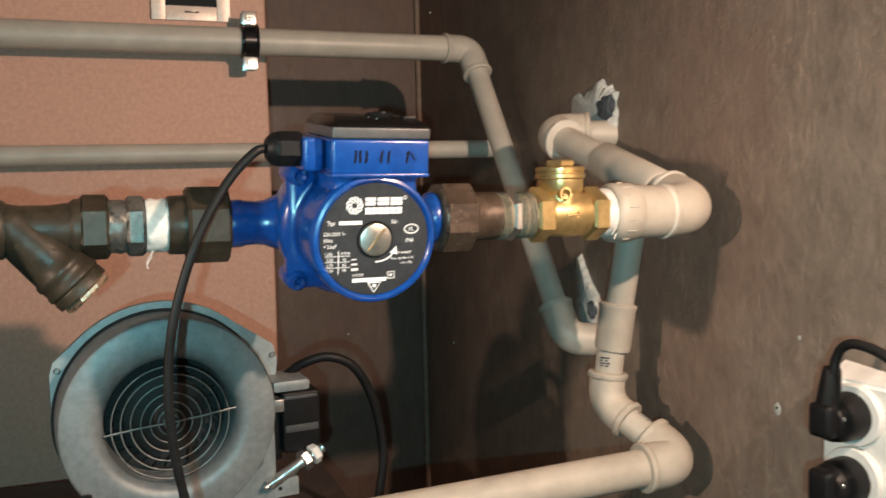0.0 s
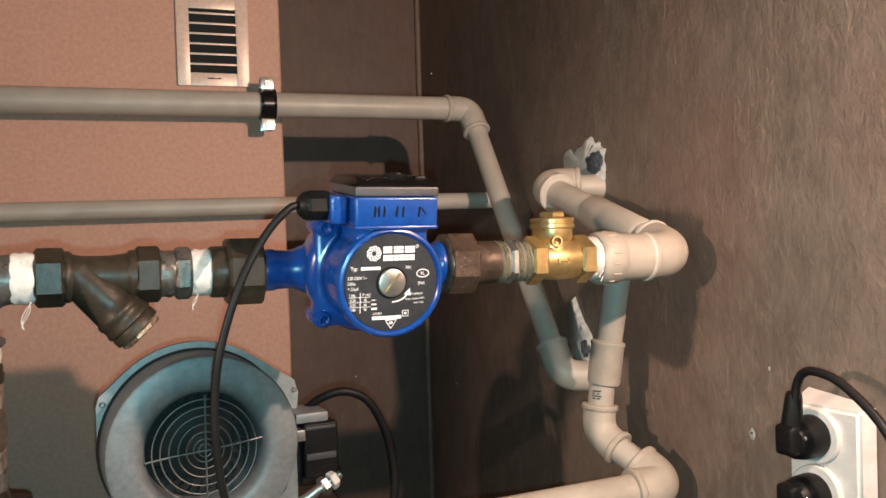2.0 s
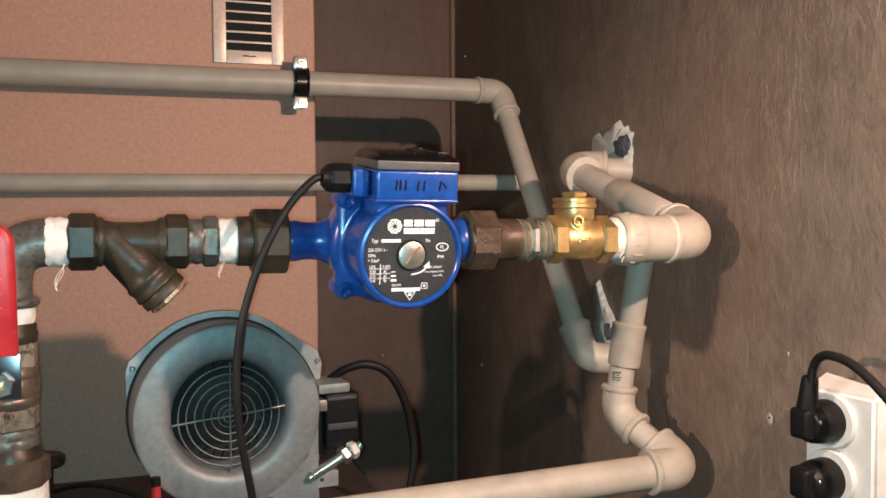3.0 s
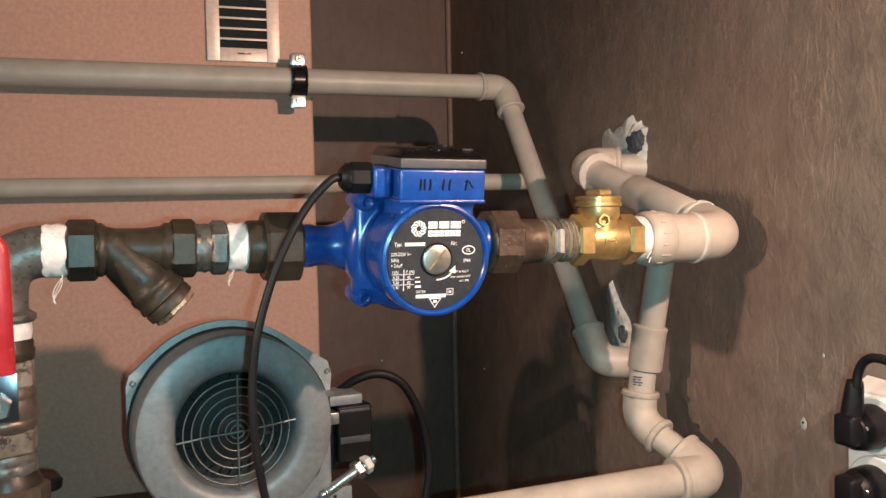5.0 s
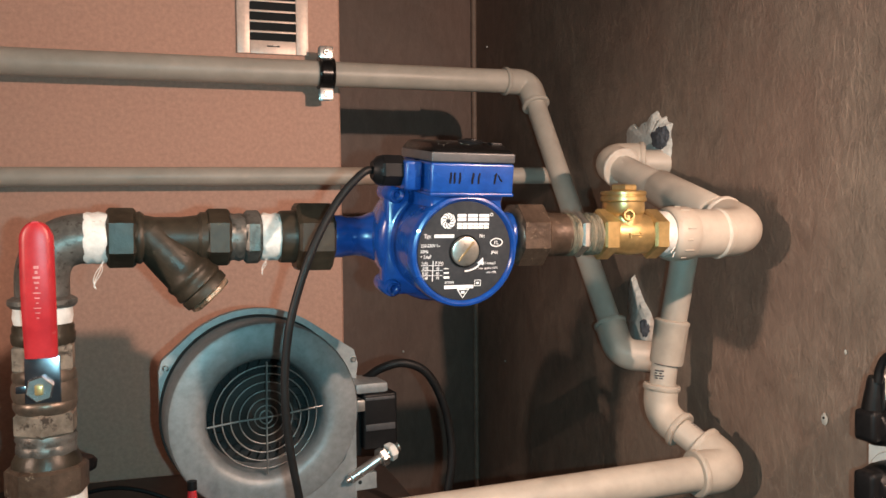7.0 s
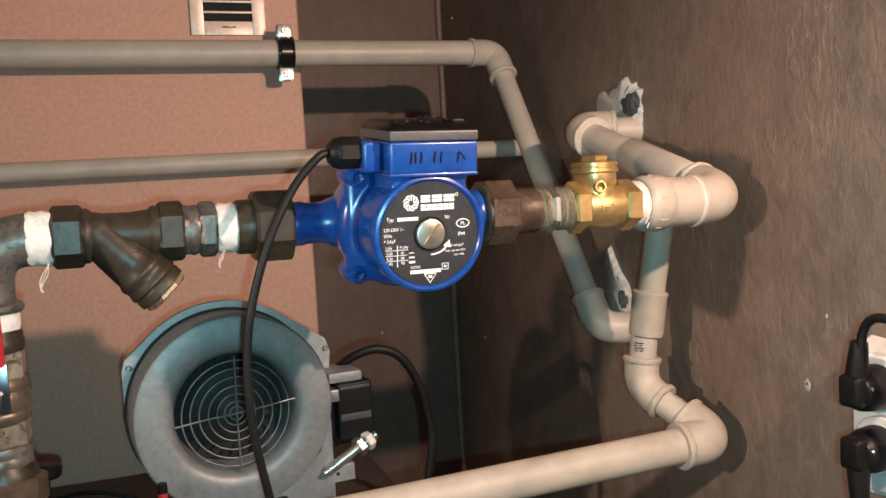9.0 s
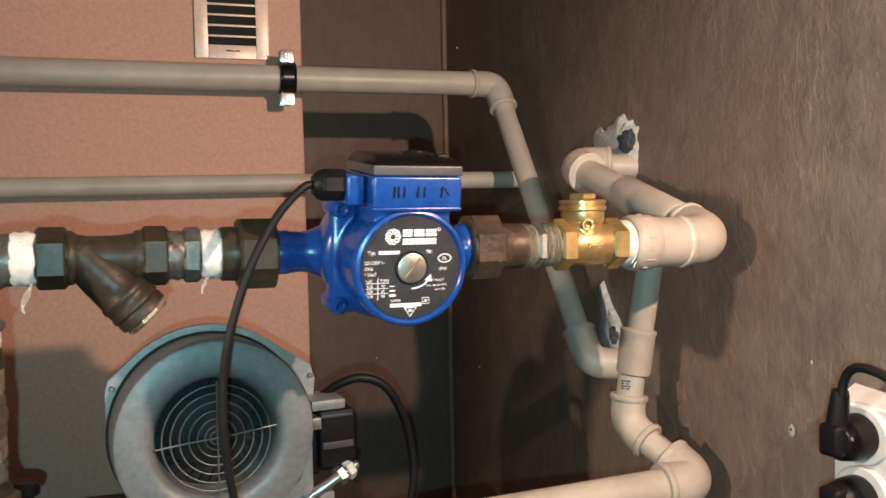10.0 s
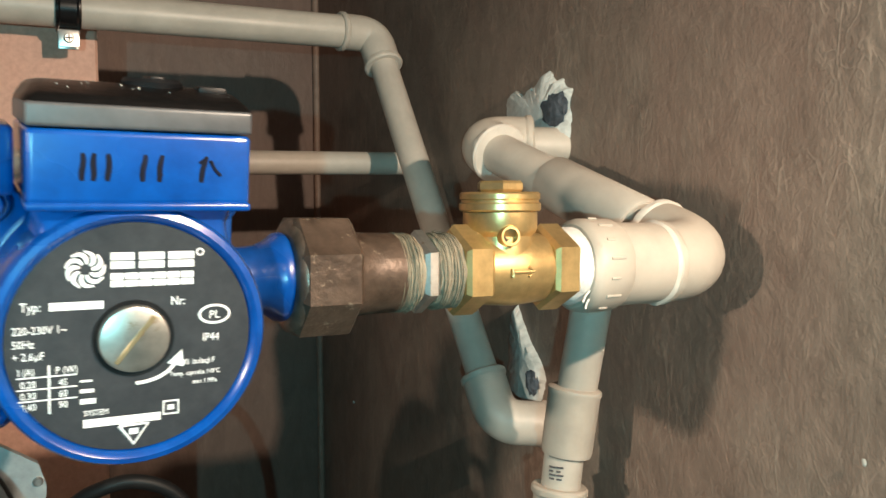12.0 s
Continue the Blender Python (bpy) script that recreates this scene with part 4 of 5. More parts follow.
# ---- check valve ----
def check_valve():
    t = thing("check_valve", "new yellow brass check valve with a screwed bonnet", "check valve")
    turned("body", 0.372, 0.428, [(0.0200, 0), (0.0205, 0.1), (0.0216, 0.35), (0.0222, 0.5), (0.0216, 0.65), (0.0205, 0.9), (0.0200, 1)], M_BRASS, t)
    nut("inlet_hexagon", 0.3605, 0.3785, 0.0262, 6, M_BRASS, t, "", radians(30))
    nut("outlet_hexagon", 0.4200, 0.4380, 0.0262, 6, M_BRASS, t, "", radians(30))
    c = ax(0.3945)
    bm = bmesh.new()
    lathe(bm, [(0.0205, 0.0), (0.0195, 0.015), (0.0192, 0.0195), (0.0208, 0.0215), (0.0219, 0.0235), (0.0219, 0.0332), (0.0210, 0.0340), (0, 0.0340)], Matrix.Translation(c), 48)
    bonnet = part("bonnet", bm, M_BRASS, t)
    bm = bmesh.new()
    lathe(bm, [(0, 0.0338), (0.0232, 0.0338), (0.0240, 0.0347), (0.0240, 0.0382), (0.0228, 0.0390), (0.0228, 0.0402), (0.0237, 0.0410), (0.0237, 0.0438), (0.0226, 0.0450), (0, 0.0450)], Matrix.Translation(c), 48)
    part("bonnet_flange", bm, M_BRASS, bonnet)
    bm = polygon_nut(bmesh.new(), c + Vector((0, 0, 0.0448)), c + Vector((0, 0, 0.0515)), 0.0145, 6, radians(8), 0.0016)
    part("bonnet_hexagon", bm, M_BRASS, bonnet, "", 25)
    s0, s1 = ax(0.3905, -0.012, 0.0195), ax(0.3885, -0.0230, 0.0200)
    n = (s1 - s0).length
    m = frame_from(s0, s1)
    boss = part("screw_boss", lathe(bmesh.new(), [(0.0064, 0), (0.0061, 0.9 * n), (0.0055, n), (0.0043, n), (0.0040, 0.45 * n), (0, 0.45 * n)], m, 32), M_BRASS, t)
    part("boss_screw", lathe(bmesh.new(), [(0, 0.45 * n), (0.0039, 0.45 * n), (0.0036, 0.56 * n), (0.0016, 0.58 * n), (0.0014, 0.5 * n), (0, 0.5 * n)], m, 24), M_DIRTY, boss, "dark brass screw deep in the boss")
    bm = bmesh.new()
    y = -0.0222
    sweep(bm, [ax(0.3905, y, -0.0005), ax(0.4045, y, -0.0005)], 0.0011, 8)
    sweep(bm, [ax(0.3905, y, 0.0016), ax(0.3905, y, -0.0032)], 0.0011, 8)
    sweep(bm, [ax(0.4010, y, 0.0022), ax(0.4050, y, -0.0005), ax(0.4010, y, -0.0032)], 0.0009, 8)
    part("flow_arrow", bm, M_BRASS, t)


check_valve()


# ---- plastic adapter and elbow ----
def adapter():
    t = thing("threaded_adapter", "cream plastic threaded adapter with raised lettering bars", "pipe adapter")
    turned("tape_wrap", 0.436, 0.449, [(0.0222, 0), (0.0236, 0.3), (0.0240, 0.6), (0.0232, 1)], M_TEFLON, t, "white sealing tape", 0.0005)
    turned("grip_ring", 0.4455, 0.4745, [(0.0258, 0), (0.0284, 0.08), (0.0292, 0.2), (0.0290, 0.9), (0.0272, 1)], M_FIT, t)
    turned("sleeve", 0.473, 0.5130, [(0.0268, 0), (0.0264, 0.5), (0.0262, 0.9), (0.0252, 1)], M_FIT, t)
    for a in range(0, 360, 24):
        q = radians(a)
        bm = bmesh.new()
        p0, p1 = ax(0.4560, 0.0291 * math.cos(q), 0.0291 * math.sin(q)), ax(0.4665 - 0.004 * (a % 48 == 0), 0.0290 * math.cos(q), 0.0290 * math.sin(q))
        sweep(bm, [p0, p1], 0.0010, 8)
        part("raised_bar", bm, M_FIT, t)
    bm = bmesh.new()
    for k in range(2):
        a = 3.75 + 0.2 * k
        sweep(bm, spline([ax(0.446 + 0.0035 * k, 0.024 * math.cos(a), 0.024 * math.sin(a)), ax(0.441 + 0.004 * k, 0.027 * math.cos(a), 0.027 * math.sin(a) - 0.001), ax(0.438 + 0.0045 * k, 0.029 * math.cos(a), 0.0295 * math.sin(a) - 0.003)], 4), 0.0007, 6)
    part("tape_end", bm, M_TEFLON, t, "loose end of white tape")


adapter()
E0 = ax(0.512)
socket_elbow("front_elbow", E0, (0.556, 0.7465, 1.3685), B0 + dB * 0.046, 0.0263, 0.0277, M_FIT, "cream plastic elbow between check valve and side pipe", True, 0.034, 1)
bm = bmesh.new()
along(bm, ax(0.5095), ax(0.5165), [(0.0262, 0), (0.0278, 0.3), (0.0270, 0.6), (0.0272, 1)], 40, 0.0004)
tagged(part("weld_bead", bm, M_SCORCH), "squeezed-out plastic welding bead at the elbow", "weld bead")


# ---- riser with the ball valve ----
RX, RY = -0.1600, 0.7150


def riser(z0, z1, profile, seg=40, wobble=0.0):
    return along(bmesh.new(), (RX, RY, z0), (RX, RY, z1), profile, seg, wobble)


def iron_elbow():
    t = thing("iron_elbow", "blackened galvanised iron elbow above the ball valve", "pipe elbow")
    part("bend", sweep(bmesh.new(), bend((RX, RY, 1.322), (RX, RY + 0.001, 1.3745), ax(-0.126), 0.036, 14), 0.0212, 36), M_IRON, t)
    part("lip", riser(1.3185, 1.3275, [(0.0245, 0), (0.0268, 0.3), (0.0268, 0.7), (0.0225, 1)]), M_IRON, t)
    turned("tape_wrap", -0.1275, -0.109, [(0.0212, 0), (0.0222, 0.15), (0.0212, 0.35), (0.0224, 0.6), (0.0210, 1)], M_TEFLON, t, "white sealing tape", 0.0004)


iron_elbow()


def ball_valve():
    t = thing("ball_valve", "grimy nickel-plated ball valve with a red lever handle", "ball valve")
    part("upper_tape", riser(1.3045, 1.3195, [(0.0225, 0), (0.0232, 0.4), (0.0222, 1)], 40, 0.0004), M_TEFLON, t, "white sealing tape")
    part("upper_collar", riser(1.288, 1.305, [(0.0236, 0), (0.0246, 0.15), (0.0250, 0.5), (0.0238, 0.6), (0.0240, 0.85), (0.0228, 1)]), M_BRONZE, t, "blackened threaded collar")
    part("upper_hexagon", polygon_nut(bmesh.new(), (RX, RY, 1.266), (RX, RY, 1.289), 0.0262, 6, 0.55), M_NICKEL, t, "worn pale flats", 25)
    part("body", riser(1.232, 1.268, [(0.0225, 0), (0.0246, 0.10), (0.0250, 0.22), (0.0240, 0.27), (0.0254, 0.36), (0.0258, 0.5), (0.0254, 0.64), (0.0240, 0.72), (0.0250, 0.78), (0.0246, 0.9), (0.0225, 1)]), M_VALVE, t)
    part("lower_hexagon", polygon_nut(bmesh.new(), (RX, RY, 1.213), (RX, RY, 1.233), 0.0258, 6, 0.5), M_NICKEL, t, "worn pale flats", 25)
    part("lower_collar", riser(1.196, 1.214, [(0.0222, 0), (0.0236, 0.15), (0.0238, 0.45), (0.0226, 0.55), (0.0240, 0.8), (0.0230, 1)], 40, 0.0004), M_IRON, t, "grimy collar with smeared tape")
    # lever
    y = RY - 0.047
    stem = part("stem", rod(bmesh.new(), (RX + 0.002, RY - 0.02, 1.259), (RX + 0.002, y + 0.004, 1.259), 0.0085), M_VALVE, t)
    x = RX + 0.004
    bm = box(bmesh.new(), (x - 0.0125, y - 0.001, 1.2475), (x + 0.0135, y + 0.0015, 1.285), 0.0012)
    box(bm, (x - 0.019, y - 0.001, 1.256), (x - 0.011, y + 0.0015, 1.262), 0.001)
    lever = part("lever_plate", bm, surface("dark_chrome", (0.16, 0.16, 0.19), (0.3, 0.3, 0.33), 0.22, 0.95, 120, 25, 0.05, 0.0004), t, "bright plated lever plate")
    bm = polygon_nut(bmesh.new(), (x - 0.001, y - 0.001, 1.2600), (x - 0.001, y - 0.009, 1.2600), 0.0106, 6, 0.3)
    part("lever_nut", bm, M_STEEL, lever, "", 25)
    bm = box(bmesh.new(), (x - 0.0040, y - 0.0125, 1.2560), (x + 0.0020, y - 0.008, 1.2640), 0.0012)
    part("stem_end", bm, M_BRASS, lever, "square brass stem end")
    bm = bmesh.new()
    prof = []
    for i in range(25):
        s = math.sin(0.5 * math.pi * i / 24)
        z = 1.2835 + (1.3895 - 1.2835) * s
        half = 0.0118 + 0.0006 * math.sin(3 * s) if s < 0.86 else 0.0122 * math.sqrt(max(0.004, 1 - ((s - 0.86) / 0.14) ** 2))
        dy = -0.010 * s - 0.004 * math.sin(math.pi * s)
        ring = [(-half, 0.003), (-half * 0.95, -0.0035), (-half * 0.6, -0.0058), (half * 0.6, -0.0058), (half * 0.95, -0.0035), (half, 0.003), (half * 0.6, 0.0058), (-half * 0.6, 0.0058)]
        prof.append([bm.verts.new((x + px, y + dy + py, z)) for px, py in ring])
    for p, q in zip(prof, prof[1:]):
        for i in range(8):
            bm.faces.new((p[i], p[(i + 1) % 8], q[(i + 1) % 8], q[i]))
    bm.faces.new(prof[0])
    bm.faces.new(prof[-1][::-1])
    part("lever_sleeve", bm, M_RED, t, "worn red vinyl handle sleeve", 60)
    worn = surface("worn_red_print", (0.40, 0.10, 0.10), (0.62, 0.30, 0.28), 0.5, 0, 200, 60, 0.1)
    for k in range(11):
        s0 = 0.30 + 0.036 * k
        z, w = 1.2835 + 0.106 * s0, 0.0010 + 0.0008 * ((k * 7) % 3)
        fy = y - 0.010 * s0 - 0.004 * math.sin(math.pi * s0) - 0.0058
        part("worn_print", box(bmesh.new(), (x - w, fy - 0.0001, z), (x + w, fy + 0.001, z + 0.0022), 0), worn, lever, "faded raised print", 0)


ball_valve()


def lower_union():
    t = thing("riser_union", "grimy brass union at the foot of the riser", "pipe union")
    part("shoulder", riser(1.186, 1.200, [(0.0275, 0), (0.0268, 0.4), (0.0225, 1)]), M_BRONZE, t)
    part("union_nut", polygon_nut(bmesh.new(), (RX, RY, 1.163), (RX, RY, 1.188), 0.0325, 8, 0.2), M_DIRTY, t, "", 25)
    part("tape_wrap", riser(1.140, 1.164, [(0.0295, 0), (0.0310, 0.4), (0.0300, 1)], 40, 0.0006), M_TEFLON, t, "white smeared sealing paste")
    part("socket", riser(1.085, 1.141, [(0.034, 0), (0.0365, 0.3), (0.0365, 0.8), (0.031, 1)]), M_DIRTY, t)
    part("riser_pipe", riser(0.0, 1.09, [(0.0295, 0), (0.0295, 1)]), M_DIRTY, t)


lower_union()


# ---- blower fan ----
def blower():
    t = thing("blower_fan", "grey cast aluminium blower fan with a wire intake guard", "blower fan")
    F = Matrix.Translation((0.0372, 0.868, 1.1750)) @ Matrix.Rotation(radians(6.0), 4, "Z")
    Y = F @ Matrix.Rotation(radians(-90), 4, "X")
    bm = bmesh.new()
    lathe(bm, [(0.0605, 0.045), (0.0606, 0.024), (0.0614, 0.0150), (0.0632, 0.0085), (0.0660, 0.0040), (0.0695, 0.0014), (0.0735, 0.0002), (0.0775, -0.0004), (0.0985, 0.0), (0.1015, 0.0012), (0.1032, 0.0045), (0.1036, 0.040), (0.1036, 0.060), (0.0605, 0.060), (0.0605, 0.045)], Y, 96)
    scroll = part("scroll_housing", bm, M_FAN, t)
    bm = bmesh.new()
    pts = [(0.004, -0.0995), (0.004, -0.165), (0.1012, -0.165), (0.1012, -0.004), (0.085, -0.055), (0.055, -0.084)]
    fr = [bm.verts.new(F @ Vector((x, 0.002, z))) for x, z in pts]
    bm.faces.new(fr)
    geo = bmesh.ops.extrude_face_region(bm, geom=list(bm.faces))
    for v in [g for g in geo["geom"] if isinstance(g, bmesh.types.BMVert)]:
        v.co += F.to_3x3() @ Vector((0, 0.056, 0))
    bmesh.ops.bevel(bm, geom=list(bm.edges), offset=0.0022, segments=2, affect="EDGES")
    part("outlet_duct", bm, M_FAN, t)
    bm = box(bmesh.new(), (0.030, 0.0004, -0.112), (0.047, 0.004, -0.097), 0.003, F)
    part("outlet_slot", bm, M_DARK, scroll, "dark slot below the intake")
    # mounting flange with ears
    bm = bmesh.new()
    outline = []
    for i in range(72):
        a = 2 * math.pi * i / 72
        r = 0.1130 if math.sin(a) > 0 else 0.1045
        outline.append((r * math.cos(a), r * math.sin(a)))
    ears = [(-0.1015, 0.061), (-0.1050, 0.049), (0.1150, 0.058), (0.1195, 0.042)]
    hull = [p for p in outline if p[1] > (0.084 if p[0] < 0 else 0.091) or p[1] < -0.02] + ears + [(-0.1045, -0.012), (0.112, -0.02), (0.112, -0.10), (-0.02, -0.10)]
    hull.sort(key=lambda p: math.atan2(p[1], p[0]))
    fr = [bm.verts.new(F @ Vector((x, 0.052, z))) for x, z in hull]
    bm.faces.new(fr)
    geo = bmesh.ops.extrude_face_region(bm, geom=list(bm.faces))
    for v in [g for g in geo["geom"] if isinstance(g, bmesh.types.BMVert)]:
        v.co += F.to_3x3() @ Vector((0, 0.010, 0))
    flange = part("mounting_flange", bm, M_FLANGE, t, "grey sheet metal flange", 30)
    for x, z in ((-0.0980, 0.0530), (0.1140, 0.0465)):
        bm = bmesh.new()
        lathe(bm, [(0, 0.0490), (0.0022, 0.0490), (0.0032, 0.0500), (0.0034, 0.0525), (0, 0.0525)], Y @ Matrix.Translation((x, -z, 0)), 16)
        part("rivet", bm, M_STEEL, flange)
    # near-black ring stands in for the shaded gap between housing and flange
    bm = bmesh.new()
    lathe(bm, [(0.1030, 0.0470), (0.1055, 0.0470), (0.1060, 0.0520), (0.1030, 0.0520)], Y, 96)
    part("gap_ring", bm, M_DARK, flange, "dark ring for the shaded gap behind the housing")
    # inside: back plate, wheel and hub; near-black colours hold the intake's shade
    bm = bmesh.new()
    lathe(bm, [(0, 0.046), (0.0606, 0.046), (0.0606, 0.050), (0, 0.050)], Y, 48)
    part("back_plate", bm, M_DARK, t, "inner back plate with the intake's shade in its colour")
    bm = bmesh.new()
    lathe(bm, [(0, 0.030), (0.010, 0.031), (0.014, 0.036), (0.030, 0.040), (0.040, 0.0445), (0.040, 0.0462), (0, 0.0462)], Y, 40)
    part("wheel_hub", bm, surface("shaded_brown_hub", (0.010, 0.009, 0.008), (0.026, 0.021, 0.018), 0.7, 0, 80, 20, 0.1), t, "brown wheel hub darkened for the shade in the intake")
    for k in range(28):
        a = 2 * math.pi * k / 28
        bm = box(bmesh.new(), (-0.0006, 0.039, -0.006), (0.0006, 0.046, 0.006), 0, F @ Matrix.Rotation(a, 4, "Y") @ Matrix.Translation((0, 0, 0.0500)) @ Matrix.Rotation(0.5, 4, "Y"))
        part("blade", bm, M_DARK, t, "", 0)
    # wire guard
    g = part("intake_guard", sweep(bmesh.new(), [F @ Vector((-0.0625, 0.0045, -0.0055)), F @ Vector((-0.03, 0.0022, -0.0015)), F @ Vector((0, 0.0020, 0.0)), F @ Vector((0.03, 0.0022, 0.0028)), F @ Vector((0.0625, 0.0045, 0.0060))], 0.0011, 8), M_GRILLE, t, "galvanised wire guard of rings")
    part("spoke", sweep(bmesh.new(), [F @ Vector((0.001, 0.0020, 0.060)), F @ Vector((0, 0.0020, 0)), F @ Vector((0.0006, 0.0035, -0.0622))], 0.0010, 8), M_GRILLE, g)
    for k, r in enumerate((0.0070, 0.0125, 0.0200, 0.0287, 0.0380, 0.0470, 0.0555)):
        pts = [F @ Vector((r * math.cos(i * math.pi / 24), 0.0042, r * math.sin(i * math.pi / 24))) for i in range(49)]
        part("ring", sweep(bmesh.new(), pts, 0.00078, 8, False), M_GRILLE, g)
    # capacitor box on the side
    bm = box(bmesh.new(), (0.1045, 0.014, 0.012), (0.1440, 0.070, 0.024), 0.0035, F)
    bracket = part("motor_bracket", bm, M_FAN, t, "grey folded sheet bracket")
    bm = box(bmesh.new(), (0.1010, 0.006, -0.006), (0.1130, 0.030, 0.007), 0.0015, F)
    part("bracket_tab", bm, M_STEEL, bracket)
    bm = box(bmesh.new(), (0.1120, 0.010, -0.052), (0.1530, 0.066, 0.012), 0.003, F, 3)
    cap = part("terminal_box", bm, M_BLACK, t, "black plastic terminal box")
    for z0, z1 in ((0.0050, 0.0085), (-0.0300, -0.0225)):
        bm = box(bmesh.new(), (0.1145, 0.0085, z0), (0.1500, 0.0400, z1), 0.0008, F)
        part("ridge", bm, M_LID, cap, "dull grey ridge")
    bm = box(bmesh.new(), (0.1020, 0.020, -0.060), (0.1125, 0.060, 0.008), 0.001, F)
    part("box_back", bm, M_BLACK, cap)
    # threaded rod with nuts, and its bracket
    a, b = F @ Vector((0.0905, -0.006, -0.0770)), F @ Vector((0.1540, 0.012, -0.0520))
    d = (b - a).normalized()
    bm = bmesh.new()
    n = 60
    along(bm, a, b, [(0.0056 + 0.0005 * (i % 2), i / n) for i in range(n + 1)], 18)
    rodp = part("threaded_rod", bm, M_STEEL, t, "threaded steel rod with two nuts")
    for s, w in ((0.60, 0.009), (0.78, 0.0085)):
        p = a + (b - a) * s
        part("nut", polygon_nut(bmesh.new(), p, p + d * w, 0.0112, 6, 0.4 + s, 0.0012), M_STEEL if s < 0.7 else M_SOCKET, rodp, "dull steel nut" if s < 0.7 else "pale bright nut", 25)
    part("rod_tip", rod(bmesh.new(), a - d * 0.005, a, 0.0028, 14), M_STEEL, rodp)
    bm = box(bmesh.new(), (0.0930, 0.004, -0.0950), (0.1250, 0.012, -0.0760), 0.0012, F)
    br = part("rod_bracket", bm, M_FLANGE, t, "grey drilled bracket")
    part("hole", rod(bmesh.new(), F @ Vector((0.105, 0.0030, -0.0855)), F @ Vector((0.105, 0.0045, -0.0855)), 0.0022, 14), M_DARK, br, "dark bolt hole")
    bm = box(bmesh.new(), (0.0, 0.004, -0.1750), (0.1400, 0.075, -0.1640), 0.002, F)
    part("foot_flange", bm, M_FLANGE, t)


blower()
bm = bmesh.new()
sweep(bm, spline([(0.150, 0.955, 1.187), (0.162, 0.940, 1.196), (0.178, 0.930, 1.2085), (0.204, 0.925, 1.2145), (0.231, 0.925, 1.203), (0.250, 0.927, 1.174), (0.262, 0.930, 1.136), (0.266, 0.930, 1.088), (0.258, 0.930, 1.03), (0.252, 0.93, 0.9), (0.24, 0.94, 0.3), (0.20, 0.95, 0.004)], 9), 0.0052, 16)
tagged(part("fan_cable", bm, M_RUBBER), "black rubber cable looping from the blower fan", "cable")


# ---- boiler below the fan, out of sight but for its cables ----
slab_ob = part("boiler", box(bmesh.new(), (-0.60, 0.80, 0.0), (0.26, 1.30, 1.0), 0.012), surface("dark_boiler_steel", (0.05, 0.04, 0.036), (0.09, 0.07, 0.06), 0.55, 0.3, 80, 6, 0.15, 0.001))
tagged(slab_ob, "dark painted steel boiler casing below the fan", "boiler")

bm = bmesh.new()
sweep(bm, spline([(-0.21, 1.05, 1.040), (-0.175, 1.03, 1.060), (-0.135, 1.02, 1.070), (-0.100, 1.01, 1.068), (-0.062, 1.0, 1.054), (-0.03, 0.99, 1.033), (-0.01, 0.98, 1.003)], 8), 0.0026, 12)
tagged(part("loose_cable", bm, M_RUBBER), "dark cable arching over the boiler top", "cable")


def wing_knob():
    t = thing("drain_knob", "small black plastic knob on a thin stem", "knob")
    m = Matrix.Translation((-0.150, 0.90, 1.136)) @ Matrix.Rotation(radians(8), 4, "Y")
    bm = bmesh.new()
    lathe(bm, [(0, 0.007), (0.011, 0.007), (0.0145, 0.004), (0.0145, -0.004), (0.011, -0.007), (0, -0.008)], m, 20)
    part("knob_head", bm, M_BLACK, t)
    part("knob_stem", rod(bmesh.new(), (-0.151, 0.90, 1.13), (-0.154, 0.90, 0.998), 0.0035), M_BLACK, t)


wing_knob()


def red_bottle():
    t = thing("spray_bottle", "red plastic bottle with a narrow black-tipped spout", "bottle")
    bx, by = -0.042, 0.842
    bm = bmesh.new()
    lathe(bm, [(0, 0.9775), (0.024, 0.9775), (0.026, 0.982), (0.026, 1.050), (0.022, 1.064), (0.011, 1.068), (0, 1.068)], Matrix.Translation((bx, by, 0.0225)), 32)
    body = part("bottle_body", bm, M_RED, t)
    bm = bmesh.new()
    lathe(bm, [(0.010, 1.066), (0.010, 1.072), (0.0055, 1.074), (0.0042, 1.092), (0, 1.092)], Matrix.Translation((bx, by, 0.0225)), 24)
    part("spout", bm, M_RED, t)
    bm = bmesh.new()
    lathe(bm, [(0, 1.091), (0.0052, 1.091), (0.0048, 1.100), (0, 1.101)], Matrix.Translation((bx, by, 0.0225)), 20)
    part("spout_tip", bm, M_BLACK, t)


red_bottle()


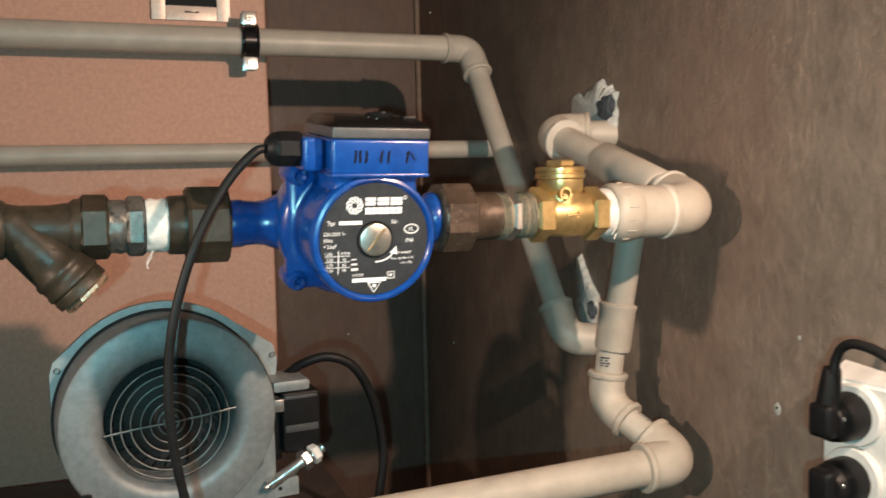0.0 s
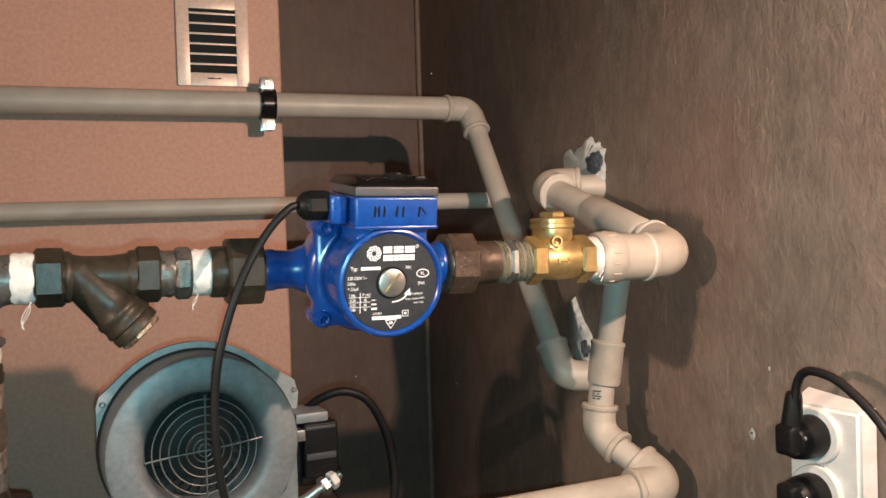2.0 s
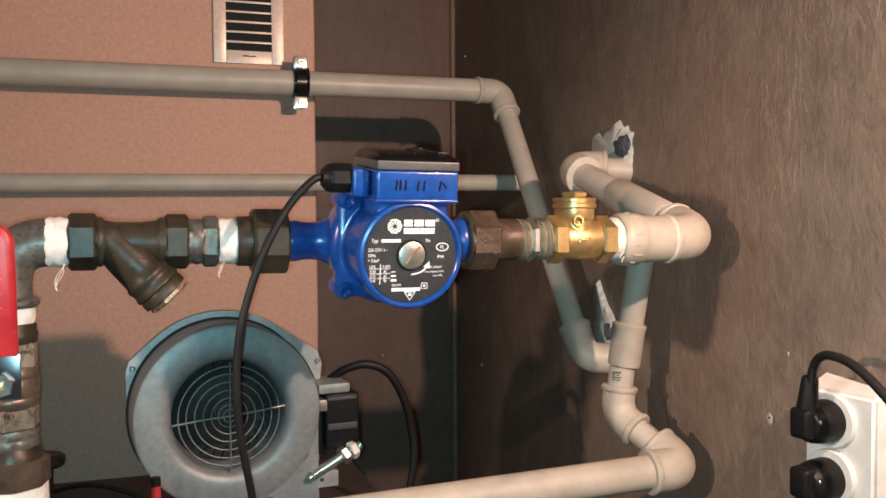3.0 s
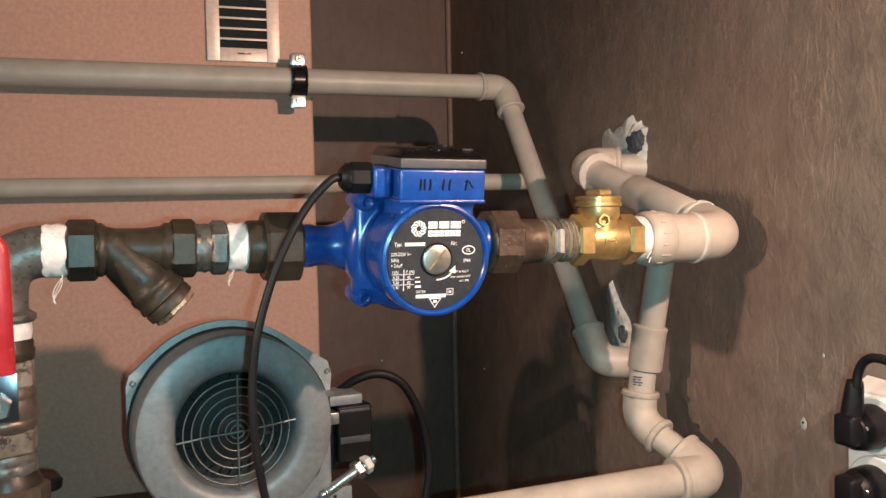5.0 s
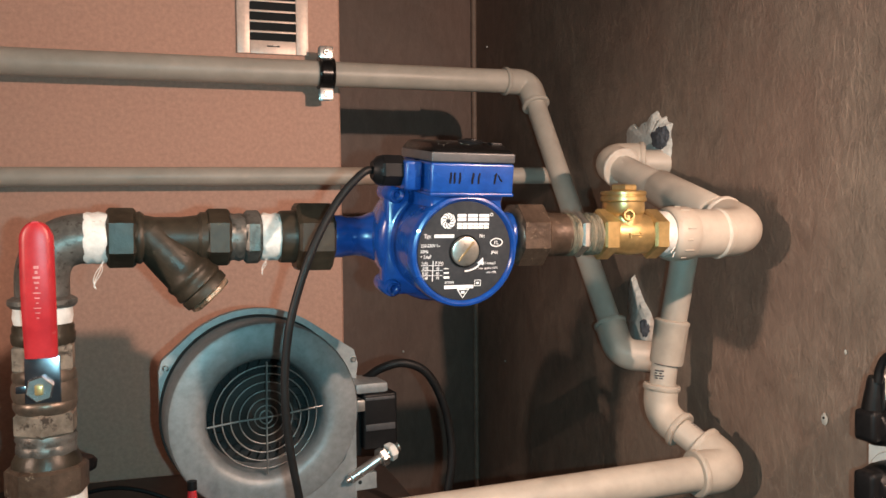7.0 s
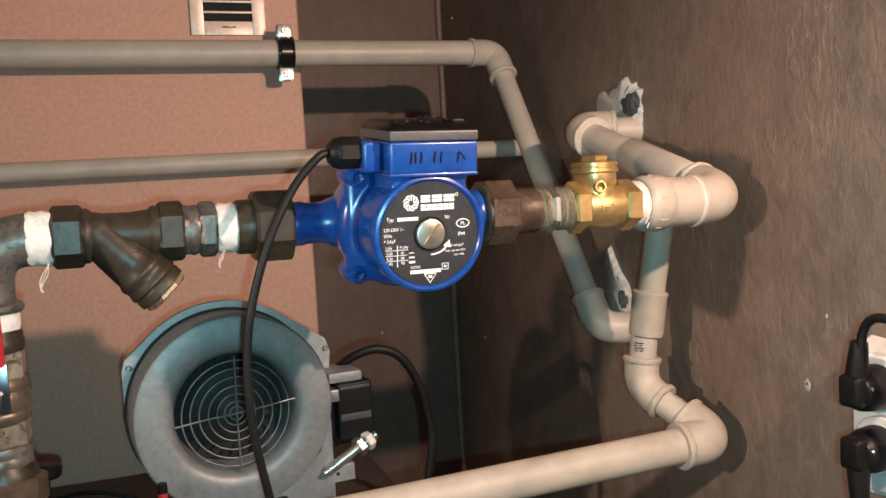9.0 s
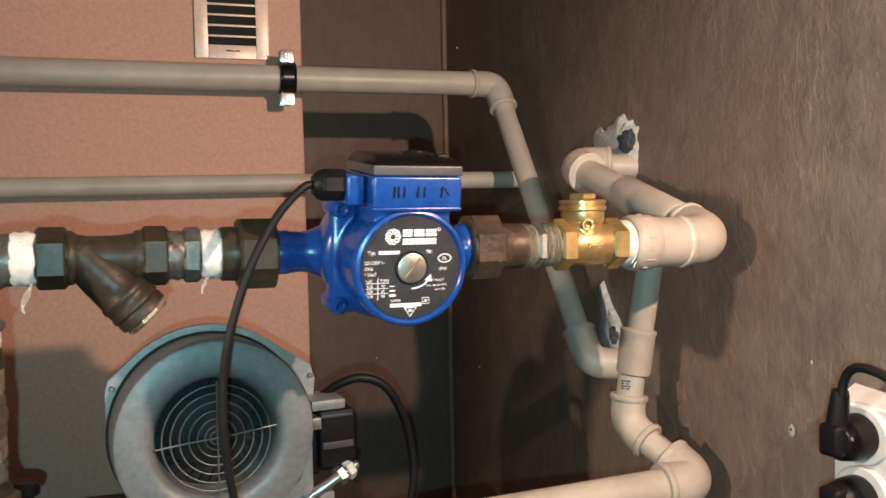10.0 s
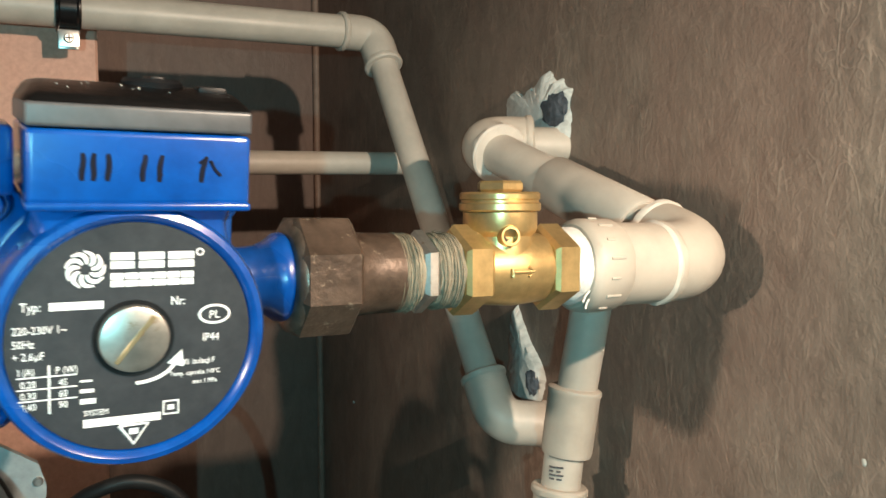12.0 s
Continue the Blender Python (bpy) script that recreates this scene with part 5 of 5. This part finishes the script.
# ---- power socket on the side wall ----
def socket_box():
    t = thing("power_socket", "white surface-mounted double power socket on the wall", "power socket")
    X = 0.582
    y0, y1, ztop, zbot = 0.525, 0.600, 1.222, 1.090
    bm = bmesh.new()
    lo = [(RIGHT - 0.0005, y, z) for y, z in ((y0 - 0.003, zbot - 0.014), (y1 + 0.010, zbot - 0.014), (y1 + 0.010, ztop + 0.012), (y0 - 0.003, ztop + 0.006))]
    hi = [(x, y, z) for x, y, z in ((X + 0.0135, y0, zbot), (X, y1, zbot), (X, y1, ztop), (X + 0.0135, y0, ztop))]
    a = [bm.verts.new(p) for p in lo]
    b = [bm.verts.new(p) for p in hi]
    bm.faces.new(a)
    bm.faces.new(b[::-1])
    for i in range(4):
        bm.faces.new((a[i], a[(i + 1) % 4], b[(i + 1) % 4], b[i]))
    bmesh.ops.bevel(bm, geom=list(bm.edges), offset=0.003, segments=3, affect="EDGES")
    part("cover", bm, M_SOCKET, t, "", 50)
    for z in (1.194, 1.139):
        bm = bmesh.new()
        m = frame_from((X + 0.0057, 0.5685, z), (X + 0.0057 - 0.0985, 0.5685 - 0.0174, z))
        lathe(bm, [(0.0268, -0.002), (0.0268, 0.0050), (0.0258, 0.0064), (0.0225, 0.0066), (0, 0.0066)], m, 48)
        part("socket_ring", bm, M_SOCKET, t, "white round socket rim")


socket_box()


def plug(z, cord):
    t = thing("mains_plug", "black angled mains plug pushed into the white socket", "plug", "plugs in the wall socket")
    X, y = 0.5830, 0.5690
    t.matrix_world = Matrix.Translation((X, y, 0)) @ Matrix.Rotation(radians(10), 4, "Z") @ Matrix.Translation((-X, -y, 0))
    bm = bmesh.new()
    lathe(bm, [(0, -0.0005), (0.0206, -0.0005), (0.0210, 0.004), (0.0205, 0.018), (0.0184, 0.029), (0.0148, 0.0345), (0, 0.036)], frame_from((X, y, z), (X - 0.03, y, z)), 40)
    part("plug_body", bm, M_BLACK, t)
    bm = box(bmesh.new(), (X - 0.044, y - 0.011, z - 0.013), (X - 0.016, y + 0.011, z + 0.016), 0.005, None, 3)
    part("plug_grip", bm, M_BLACK, t)
    bm = bmesh.new()
    if cord:
        along(bm, (X - 0.031, y + 0.001, z + 0.006), (X - 0.032, y - 0.004, z + 0.046), [(0.0105, 0), (0.0095, 0.4), (0.0078, 0.9), (0.0070, 1)], 24)
    else:
        along(bm, (X - 0.033, y - 0.001, z - 0.005), (X - 0.033, y - 0.002, z - 0.050), [(0.0105, 0), (0.0095, 0.4), (0.0078, 0.9), (0.0070, 1)], 24)
    part("strain_relief", bm, M_RUBBER, t)
    part("rivet", rod(bmesh.new(), (X - 0.030, y - 0.013, z + 0.004), (X - 0.033, y - 0.0145, z + 0.004), 0.0028, 12), M_STEEL, t, "small bright rivet")


plug(1.194, True)
plug(1.137, False)
bm = bmesh.new()
sweep(bm, spline([(0.550, 0.5555, 1.236), (0.550, 0.5535, 1.248), (0.550, 0.546, 1.260), (0.551, 0.532, 1.2645), (0.553, 0.506, 1.259), (0.556, 0.477, 1.240), (0.558, 0.457, 1.219), (0.560, 0.440, 1.188), (0.562, 0.430, 1.150), (0.564, 0.425, 1.08), (0.57, 0.42, 0.8), (0.57, 0.42, 0.006)], 9), 0.0042, 16)
tagged(part("socket_cable", bm, M_RUBBER), "black mains cable arching from the upper plug", "cable")
bm = bmesh.new()
sweep(bm, spline([(0.550, 0.5615, 1.090), (0.550, 0.561, 1.06), (0.555, 0.56, 0.98), (0.57, 0.55, 0.6), (0.57, 0.55, 0.006)], 8), 0.0042, 16)
tagged(part("socket_cable", bm, M_RUBBER), "black mains cable hanging from the lower plug", "cable")
